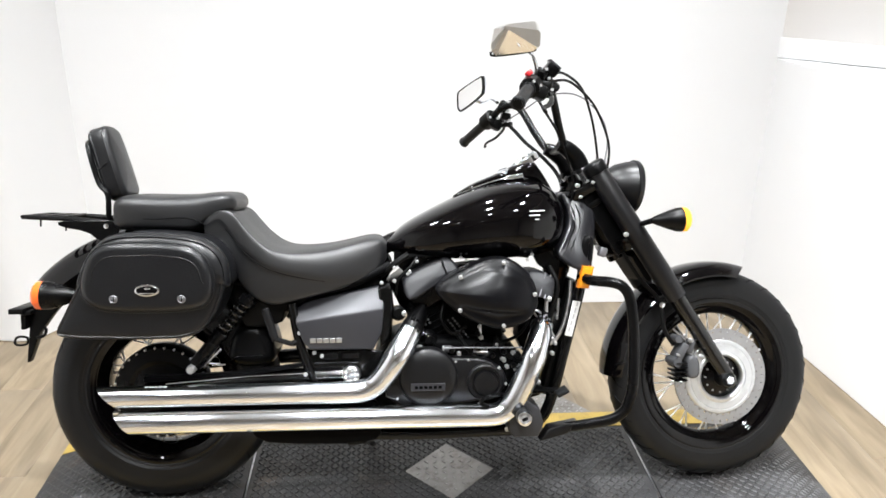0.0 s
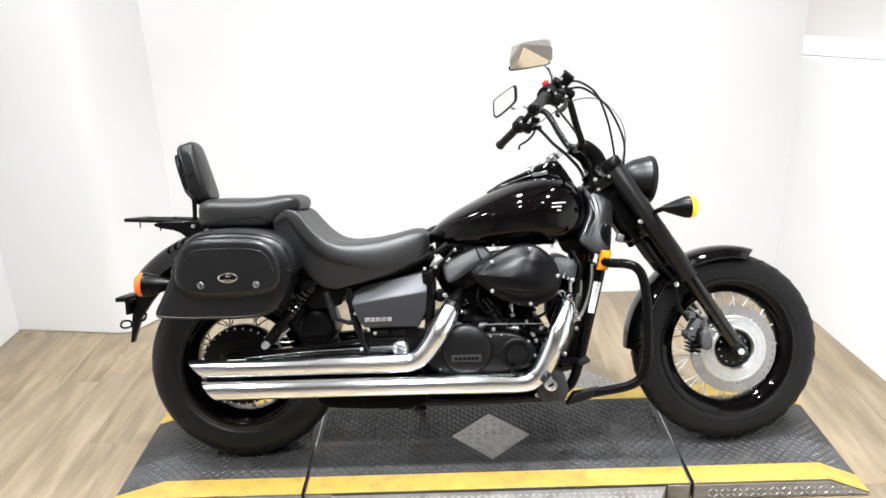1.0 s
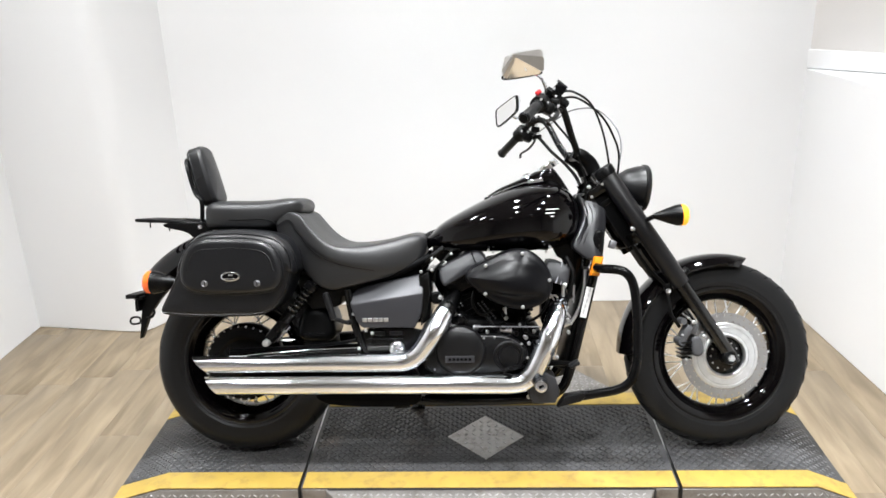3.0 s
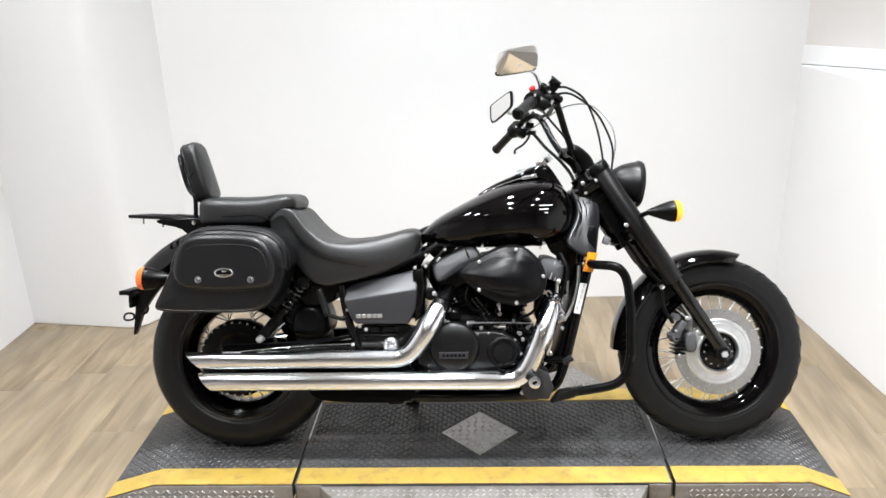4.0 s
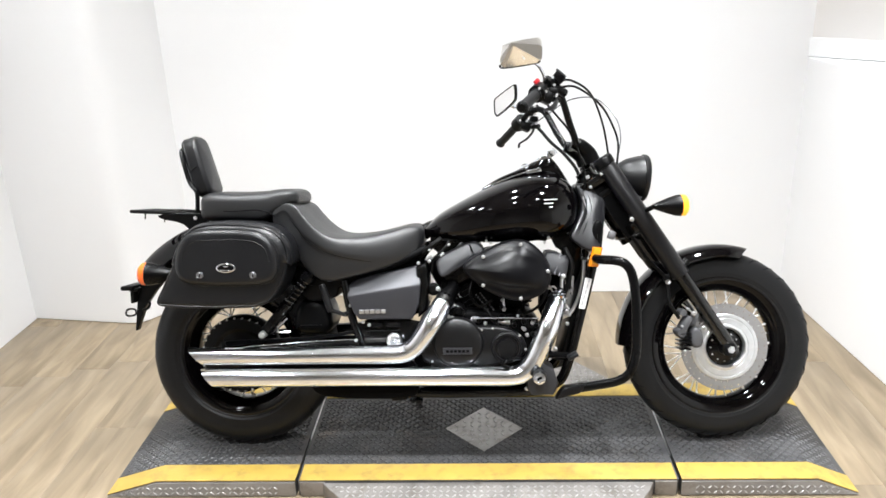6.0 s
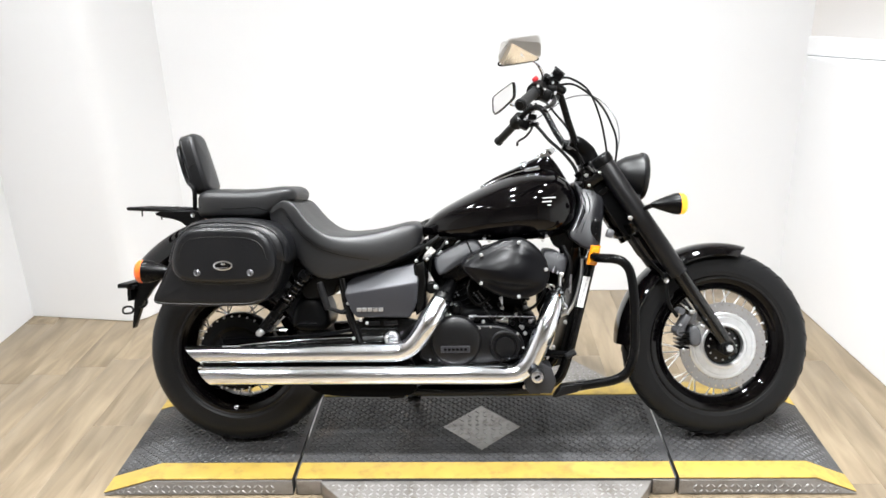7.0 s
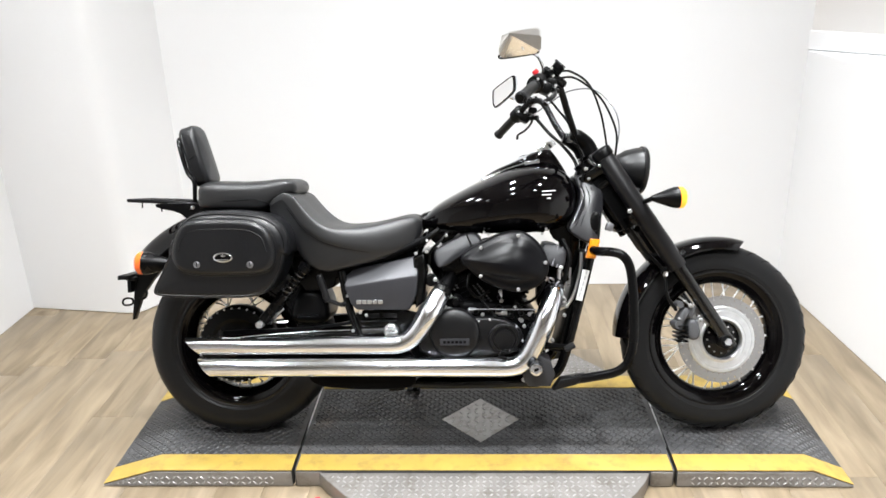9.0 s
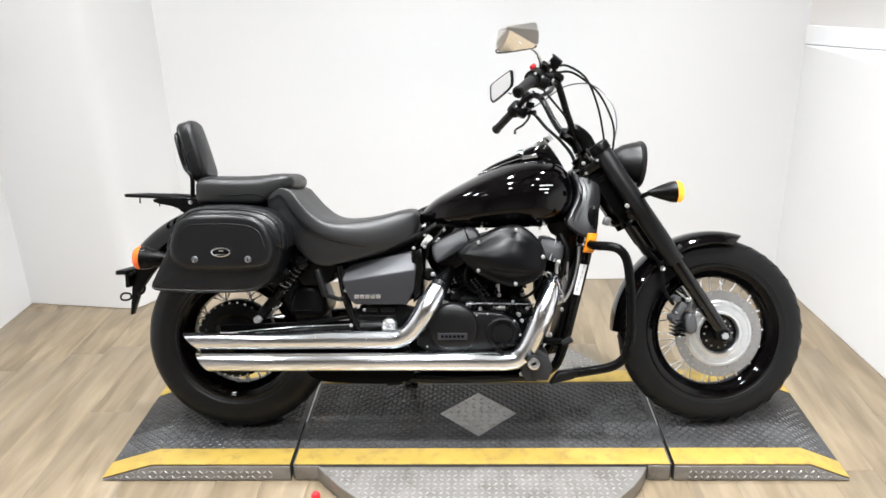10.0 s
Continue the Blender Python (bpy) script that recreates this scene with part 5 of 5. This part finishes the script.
# grey beads imitate the dotted glints along the fin edges
parts("fin_glint", beads((0.762, -0.135, 0.548), (0.786, -0.135, 0.505), 6, 0.0035) + beads((0.775, -0.135, 0.553), (0.797, -0.135, 0.51), 6, 0.0035) + beads((0.849, -0.135, 0.516), (0.898, -0.135, 0.453), 9, 0.0035) + beads((0.862, -0.135, 0.521), (0.91, -0.135, 0.46), 9, 0.0035), caliper_grey, engine, "grey bead standing in for a fin edge glint")
parts("engine_wire", [sweep([(1.075, -0.14, 0.527), (1.09, -0.15, 0.54), (1.103, -0.15, 0.537), (1.122, -0.15, 0.506), (1.147, -0.14, 0.466)], 0.003, 6, 4), sweep([(1.124, -0.12, 0.516), (1.128, -0.12, 0.55), (1.13, -0.12, 0.576)], 0.004, 6, 4), sweep([(1.157, -0.125, 0.511), (1.16, -0.125, 0.54), (1.162, -0.125, 0.571)], 0.004, 6, 4), sweep([(1.08, -0.145, 0.55), (1.1, -0.15, 0.52), (1.12, -0.155, 0.53), (1.14, -0.15, 0.5)], 0.0025, 6, 4)], steel, engine, "bright wire")
parts("engine_bolt", [bolt(u, -0.155, v, r, 0.01) for u, v, r in ((0.947, 0.432, 0.007), (0.997, 0.409, 0.007), (0.982, 0.449, 0.006), (1.027, 0.428, 0.006), (0.907, 0.401, 0.0045), (0.933, 0.5, 0.007))], zinc, engine, "bright engine bolt")
parts("wire_loom", [sweep([(0.66, -0.06, 0.6), (0.69, -0.08, 0.655), (0.735, -0.09, 0.69), (0.79, -0.1, 0.694)], 0.007, 8, 5), sweep([(0.665, -0.1, 0.64), (0.7, -0.12, 0.672), (0.74, -0.12, 0.7)], 0.009, 8, 5), sweep([(0.705, -0.11, 0.585), (0.712, -0.12, 0.63), (0.745, -0.12, 0.665), (0.765, -0.11, 0.69)], 0.0045, 8, 5), sweep([(0.79, -0.1, 0.694), (0.9, -0.11, 0.699), (1.0, -0.11, 0.698), (1.08, -0.1, 0.69)], 0.006, 8, 5)], plastic, bike, "black wiring loom under the tank")
part("frame_gusset", slab([(0.7, 0.705), (0.805, 0.705), (0.8, 0.683), (0.775, 0.66), (0.735, 0.635), (0.722, 0.652), (0.7, 0.672)], -0.075, -0.055, 0.003, 1), frame_black, bike, "black frame gusset under the tank")
part("tank_bracket", slab([(1.1, 0.704), (1.17, 0.704), (1.17, 0.6), (1.135, 0.605), (1.13, 0.65), (1.112, 0.662), (1.1, 0.684)], -0.08, -0.06, 0.003, 1), frame_black, bike, "black bracket under the front of the tank")
parts("loom_clip", [bolt(u, -0.125, v, 0.006, 0.012) for u, v in ((0.7, 0.664), (0.738, 0.645), (0.744, 0.652), (0.763, 0.68), (0.885, 0.69), (0.9, 0.683), (1.072, 0.682), (1.085, 0.697))], zinc, bike, "small bright clip screw")
part("horn", lathe((0.71, -0.11, 0.535), (0.1, -1, 0), [(-0.02, 0.012), (0.0, 0.021), (0.012, 0.021), (0.018, 0.014), (0.018, 0)], 24), plastic, bike, "round black horn")

# ---- exhausts ----
PW = -0.215


def slashed(points, r, cut):
    """A pipe whose open end is cut aslant at its last point."""
    v, f = sweep(points, r, 24, 6)
    n = len(v)
    end = v[n - 24:]
    mid = sum(end, Vector()) / 24
    for q in end:
        q.x += (q.z - mid.z) * -cut
    return v, f[:-1]


up = [(0.75, -0.17, 0.507), (0.735, -0.19, 0.483), (0.705, PW, 0.435), (0.66, PW, 0.372), (0.62, PW, 0.345), (0.57, PW, 0.34), (0.4, PW, 0.34), (0.2, PW, 0.34), (-0.05, PW, 0.341)]
pipe = part("upper_exhaust", slashed(up, [0.03, 0.033, 0.034, 0.033, 0.031, 0.03, 0.029, 0.0285, 0.0285], 1.0), chrome, bike, "polished chrome upper exhaust pipe", angle=60)
low = [(1.115, -0.14, 0.51), (1.1, -0.185, 0.485), (1.07, PW, 0.41), (1.03, PW, 0.32), (1.0, PW, 0.282), (0.96, PW, 0.268), (0.85, PW, 0.268), (0.5, PW, 0.27), (0.2, PW, 0.271), (-0.015, PW, 0.272)]
pipe2 = part("lower_exhaust", slashed(low, [0.025, 0.031, 0.034, 0.033, 0.032, 0.0315, 0.0315, 0.0315, 0.0315, 0.0315], 0.75), chrome, bike, "polished chrome lower exhaust pipe", angle=60)
parts("etched_mark", [block((0.05 + 0.012 * k, PW - 0.008, 0.3685), (0.008, 0.004, 0.0016), 0.0004) for k in range(5)], white_label, pipe, "small etched mark")
for p, c, r in ((pipe, (-0.025, PW, 0.341), 0.0265), (pipe2, (0.012, PW, 0.272), 0.0295)):
    part("pipe_bore", lathe(c, (1, 0, 0), [(-0.002, r), (0.1, r), (0.1, 0)], 20), engine_black, p, "sooty pipe bore")
part("header_sleeve", sweep([(0.775, -0.12, 0.545), (0.758, -0.15, 0.52), (0.742, -0.178, 0.497), (0.732, -0.192, 0.48)], [0.024, 0.027, 0.029, 0.03], 20, 4), engine_black, pipe, "black header sleeve")
for p, c, d in ((pipe, (0.748, -0.178, 0.505), (0.4, 0.5, 0.75)), (pipe2, (1.106, -0.165, 0.498), (0.3, 0.6, 0.5))):
    part("exhaust_clamp", ring(c, d, [(-0.008, 0.026), (-0.008, 0.031), (0.008, 0.031), (0.008, 0.026)], 24), satin_black, p)
    e = Vector(c) + Vector((0.01, 0.1, 0.06))
    part("header_pipe", sweep([c, Vector(c) + Vector((0.01, 0.04, 0.025)), e], 0.024, 16, 4), frame_black, p)

# dark slab added to fill the gap between the two pipes
part("pipe_gap_filler", slab(chaikin([(0.06, 0.29), (0.1, 0.325), (0.6, 0.33), (0.66, 0.3), (0.64, 0.27), (0.1, 0.27)], 1), -0.195, -0.16, 0.006), engine_black, pipe2, "dark filler slab between the pipes")
part("stay_plate", slab(chaikin([(0.3, 0.245), (0.33, 0.2), (0.42, 0.19), (0.6, 0.186), (0.66, 0.2), (0.66, 0.25)], 1), -0.185, -0.13, 0.006), engine_black, pipe2, "dark muffler stay plate")
# ---- frame ----
tube = 0.016
chassis = part("frame_backbone", [sweep([(1.2, 0, 0.8), (1.1, 0, 0.765), (0.85, 0, 0.745), (0.72, 0, 0.735), (0.62, 0, 0.68), (0.5, 0, 0.6)], 0.026, 16, 4), rod((1.245, 0, 0.9), (1.17, 0, 0.72), 0.04, 20), block((0.55, 0, 0.52), (0.22, 0.15, 0.16), 0.02)], frame_black, bike, "black painted tubular steel frame")
for s in (-1, 1):
    part("downtube", sweep([(1.25, s * 0.06, 0.72), (1.235, s * 0.11, 0.64), (1.19, s * 0.12, 0.46), (1.14, s * 0.12, 0.27), (1.1, s * 0.12, 0.215), (1.02, s * 0.12, 0.195), (0.7, s * 0.12, 0.19), (0.58, s * 0.12, 0.22), (0.56, s * 0.12, 0.4), (0.62, s * 0.1, 0.6)], tube, 14, 5), frame_black, chassis, "black frame downtube")
    part("seat_rail", sweep([(0.69, s * 0.1, 0.668), (0.62, s * 0.12, 0.637), (0.55, s * 0.125, 0.614), (0.4, s * 0.125, 0.59), (0.3, s * 0.12, 0.62), (0.1, s * 0.12, 0.68), (-0.1, s * 0.11, 0.7)], 0.014, 12, 5), engine_black, chassis)
    part("rear_upright", sweep([(0.42, s * 0.14, 0.57), (0.44, s * 0.14, 0.46), (0.475, s * 0.14, 0.36), (0.52, s * 0.13, 0.3)], 0.013, 12, 4), frame_black, chassis)
    part("swingarm", [sweep([(0.56, s * 0.125, 0.37), (0.4, s * 0.13, 0.365), (0.2, s * 0.13, 0.355), (0.02, s * 0.128, 0.335)], [0.026, 0.024, 0.02, 0.02], 14, 4, 0.7), lathe((0.05, s * 0.11, REAR.z), (0, s, 0), [(0, 0.03), (0.04, 0.03), (0.045, 0.024), (0.045, 0)], 20)], frame_black, bike, "gloss black swingarm")
    spring = [Vector((0.318, s * 0.155, 0.597)), Vector((0.155, s * 0.155, 0.402))]
    d = (spring[1] - spring[0]).normalized()
    shock = part("shock_absorber", [rod(spring[0], spring[1], 0.012, 12), rod(spring[0] + d * 0.14, spring[1] - d * 0.01, 0.0185, 20), rod(spring[0] + d * 0.13, spring[0] + d * 0.142, 0.022, 20), rod(spring[0] + d * 0.01, spring[0] + d * 0.03, 0.023, 20)], satin_black, bike, "black rear shock absorber")
    coil, side, up_ = [], Vector((0, 1, 0)), d.cross(Vector((0, 1, 0)))
    for k in range(7 * 12 + 1):
        a = 2 * math.pi * k / 12
        coil.append(spring[0] + d * (0.025 + 0.115 * k / 84) + (side * math.cos(a) + up_ * math.sin(a)) * 0.0175)
    part("coil_spring", sweep(coil, 0.0038, 8, 1), coil_black, shock, "black coil spring")
    part("shock_bolt", lathe((0.155, s * 0.17, 0.402), (0, s, 0), [(-0.01, 0.012), (0.016, 0.012), (0.02, 0.009), (0.02, 0)], 12), zinc, shock, "bright dome bolt")
part("under_seat_tray", slab([(0.4, 0.54), (0.39, 0.62), (0.6, 0.66), (0.655, 0.66), (0.665, 0.63), (0.655, 0.54)], -0.1, 0.1, 0.008), engine_black, bike, "black tray under the rider seat")
part("battery_box", slab(chaikin([(0.26, 0.5), (0.24, 0.7), (0.36, 0.64), (0.5, 0.63), (0.46, 0.56), (0.4, 0.552), (0.385, 0.5)], 1), -0.11, 0.11, 0.01), plastic, bike, "black moulded box under the seat")
part("muffler_stay", sweep([(0.28, -0.14, 0.235), (0.42, -0.14, 0.228), (0.6, -0.13, 0.215)], [0.008, 0.013, 0.014], 10, 4), frame_black, bike)
part("chain_guard", slab([(0.02, 0.375), (0.3, 0.385), (0.45, 0.405), (0.45, 0.395), (0.3, 0.372), (0.02, 0.36)], -0.146, -0.125, 0.002, 1), engine_black, bike)
part("brake_rod", [sweep([(0.08, -0.15, 0.356), (0.16, -0.15, 0.362), (0.3, -0.15, 0.372), (0.46, -0.15, 0.377)], 0.0024, 8, 4), rod((0.18, -0.15, 0.4), (0.23, -0.15, 0.45), 0.004, 8), rod((0.205, -0.15, 0.405), (0.24, -0.15, 0.407), 0.0025, 8)], chrome, bike, "thin bright brake rod")
part("rear_box", slab(chaikin([(0.225, 0.38), (0.24, 0.47), (0.268, 0.51), (0.33, 0.51), (0.36, 0.47), (0.372, 0.38)], 2), -0.1, 0.1, 0.035, 5), satin_black, bike, "black moulded inner mudguard")
part("pivot_boss", [lathe((0.58, -0.13, 0.372), (0, -1, 0), [(0, 0.027), (0.026, 0.025), (0.03, 0.021), (0.027, 0.015), (0.033, 0.012), (0.034, 0)], 9)], steel, bike, "polished swingarm pivot boss")
parts("boss_bolt", [lathe((0.58 + 0.017 * math.cos(a), -0.158, 0.372 + 0.017 * math.sin(a)), (0, -1, 0), [(0, 0.005), (0.006, 0.0045), (0.008, 0.002), (0.008, 0)], 8) for a in [2 * math.pi * k / 7 for k in range(7)]], zinc, bike, "bright boss screw")
part("frame_ledge", [rod((0.482, -0.15, 0.406), (0.6, -0.15, 0.405), 0.002, 6)] + [block((u, -0.15, 0.424), (0.045, 0.004, 0.014), 0.002) for u in (0.52, 0.578)], satin_black, bike, "thin satin black bars along the pivot frame")
part("pivot_plate", slab(chaikin([(0.46, 0.345), (0.46, 0.43), (0.5, 0.44), (0.66, 0.44), (0.68, 0.4), (0.66, 0.345)], 1), -0.14, -0.12, 0.004), frame_black, bike)
parts("bracket_bolt", [bolt(u, -0.15, v, 0.007, 0.01) for u, v in ((0.455, 0.375), (0.44, 0.49), (0.48, 0.435), (0.5, 0.425), (0.7, 0.63), (0.665, 0.625))], zinc, chassis)
radiator = part("radiator", block((1.178, 0, 0.45), (0.035, 0.2, 0.34), 0.006, (0, 14, 0)), plastic, bike, "black radiator between the downtubes")
parts("radiator_hose", [sweep([(1.14, -0.1, 0.66), (1.16, -0.12, 0.6), (1.13, -0.12, 0.5), (1.1, -0.1, 0.45)], 0.008, 10, 4), sweep([(1.12, -0.09, 0.3), (1.08, -0.12, 0.32), (1.04, -0.13, 0.36)], 0.012, 10, 4)], plastic, radiator)
part("wire_conduit", sweep([(1.2, -0.11, 0.62), (1.196, -0.115, 0.565), (1.18, -0.12, 0.5), (1.155, -0.12, 0.452), (1.125, -0.12, 0.435)], 0.006, 8, 4), steel, radiator)
sticker = part("warning_label", slab([(1.178, 0.468), (1.198, 0.464), (1.222, 0.562), (1.2, 0.567)], -0.141, -0.136, 0.001, 1), white_label, bike, "white printed warning label")
parts("print_bar", [block((1.19 + 0.0055 * k, -0.1415, 0.485 + 0.018 * k), (0.004, 0.001, 0.014), 0, (0, 15, 0)) for k in range(5)], print_grey, sticker)
reflector = part("side_reflector", slab([(1.207, 0.606), (1.238, 0.603), (1.252, 0.664), (1.222, 0.667)], -0.168, -0.135, 0.003), amber, bike, "amber side reflector")
part("reflector_face", [slab([(1.2135 + 0.0045 * k, 0.6125 + 0.0165 * k), (1.2345 + 0.0045 * k, 0.6105 + 0.0165 * k), (1.238 + 0.0045 * k, 0.6255 + 0.0165 * k), (1.217 + 0.0045 * k, 0.6275 + 0.0165 * k)], -0.1698, -0.166, 0.001, 1) for k in range(3)], amber_face, reflector, "bright ribbed amber lens")

# ---- crash bar, pegs, stand ----
for s in (-1, 1):
    w = s * 0.25
    if s < 0:
        part("crash_bar", sweep([(1.225, s * 0.14, 0.632), (1.241, s * 0.2, 0.63), (1.28, s * 0.24, 0.63), (1.308, w, 0.619), (1.328, w, 0.586), (1.338, w, 0.52), (1.341, w, 0.45), (1.34, w, 0.356), (1.329, w, 0.304), (1.314, s * 0.247, 0.275), (1.28, s * 0.238, 0.252), (1.208, s * 0.21, 0.231), (1.15, s * 0.185, 0.215)], 0.0145, 14, 5), satin_black, bike, "black tubular crash bar")
    bracket = part("peg_bracket", [slab([(1.005, 0.225), (1.009, 0.3), (1.042, 0.316), (1.09, 0.286), (1.103, 0.242), (1.088, 0.206), (1.02, 0.206)], s * 0.225, s * 0.12, 0.007)], bracket_grey, bike, "dark grey cast footpeg bracket")
    part("bracket_toe", slab([(1.095, 0.19), (1.17, 0.208), (1.2, 0.24), (1.12, 0.226)], s * 0.215, s * 0.17, 0.004), case_satin, bracket)
    part("foot_peg", lathe((1.045, s * 0.225, 0.272), (-0.1, s, 0.05), [(-0.03, 0.016), (0.0, 0.018), (0.015, 0.021), (0.045, 0.022), (0.055, 0.02), (0.056, 0)], 24), rubber, bracket, "rubber foot peg")
    part("peg_end", lathe((1.0395, s * 0.281, 0.2745), (-0.1, s, 0.05), [(-0.002, 0.0195), (0.004, 0.0185), (0.006, 0.012), (0.004, 0.0115), (0.004, 0)], 24), chrome, bracket, "bright peg end cap")
    part("peg_slot", block((1.0392, s * 0.286, 0.275), (0.016, 0.003, 0.008), 0.001, (0, -25, 0)), engine_black, bracket)
    parts("bracket_bolt", [bolt(1.005, -0.2 if s < 0 else 0.19, 0.222, 0.009), bolt(1.085, -0.21 if s < 0 else 0.19, 0.214, 0.009)], zinc, bracket)
    pass_peg = part("passenger_peg", [sweep([(0.352, s * 0.17, 0.562), (0.354, s * 0.17, 0.556), (0.365, s * 0.172, 0.52), (0.377, s * 0.175, 0.482), (0.379, s * 0.175, 0.477)], [0.008, 0.0105, 0.0115, 0.0115, 0.009], 16, 3), rod((0.38, s * 0.17, 0.478), (0.42, s * 0.15, 0.46), 0.007, 10)], case_satin, bike, "folded rubber passenger peg")
    part("peg_bracket_arm", sweep([(0.42, s * 0.15, 0.46), (0.44, s * 0.14, 0.47), (0.46, s * 0.13, 0.5)], 0.009, 10, 3), satin_black, pass_peg)
pedal = part("brake_pedal", [sweep([(1.02, -0.17, 0.315), (0.985, -0.2, 0.32), (0.94, -0.23, 0.32), (0.93, -0.235, 0.305), (0.95, -0.235, 0.298)], 0.006, 8, 4), sweep([(1.04, -0.18, 0.32), (1.1, -0.2, 0.33), (1.15, -0.24, 0.335)], 0.009, 8, 4)], satin_black, bike, "black brake pedal")
part("pedal_pad", block((1.145, -0.25, 0.338), (0.034, 0.045, 0.012), 0.004, (0, -28, 0)), rubber, pedal, "rubber brake pedal pad")
part("lower_rail_cover", slab([(0.555, 0.226), (0.6, 0.23), (0.62, 0.18), (0.57, 0.176)], -0.17, -0.11, 0.008), satin_black, bike)
part("sump_plate", slab([(0.6, 0.2), (1.06, 0.2), (1.06, 0.178), (0.6, 0.178)], -0.13, 0.13, 0.006), frame_black, bike)
# the stand reaches the platform on the leaning side
part("side_stand", [sweep([(0.66, 0.13, 0.2), (0.64, 0.19, 0.13), (0.62, 0.24, 0.079)], 0.012, 12, 4), block((0.615, 0.247, 0.077), (0.05, 0.04, 0.006), 0.002, (16, 0, 0))], satin_black, bike, "black folding side stand")

# ---- small red cap on the floor by the base ----
tagged(part("red_cap", lathe((0.352, -0.378, 0.0), (0, 0, 1), [(0, 0.0), (0, 0.013), (0.01, 0.014), (0.017, 0.01), (0.019, 0)], 20), red_plastic, None, "small red plastic cap lying on the floor"), category="cap")

# ---- floor of wood-look planks ----
floor = setting("floor", block((0.9, (Y0 + Y1) / 2, -0.055), (5.2, Y1 - Y0 + 0.4, 0.1), 0), material("floor_base", (0.17, 0.125, 0.08), 0.7), "wood-look vinyl plank floor", "floor")
PL, PW_ = 1.22, 0.152
rng = random.Random(4)
plank_mesh = mesh_of("plank", block((0, 0, 0), (PW_ - 0.0004, PL - 0.0004, 0.006), 0.0003), wood)
for i in range(30):
    shift = rng.random() * PL
    for j in range(-1, 7):
        y = Y0 + j * PL + shift
        if y - PL / 2 > Y1 or y + PL / 2 < Y0:
            continue
        ob = new("plank", plank_mesh)
        ob.parent = floor
        y0, y1 = max(y - PL / 2, Y0), min(y + PL / 2, Y1)
        ob.location = (X0 + (i + 0.5) * PW_, (y0 + y1) / 2, -0.0032 + rng.uniform(-0.0002, 0.0002))
        ob.scale.y = (y1 - y0) / PL
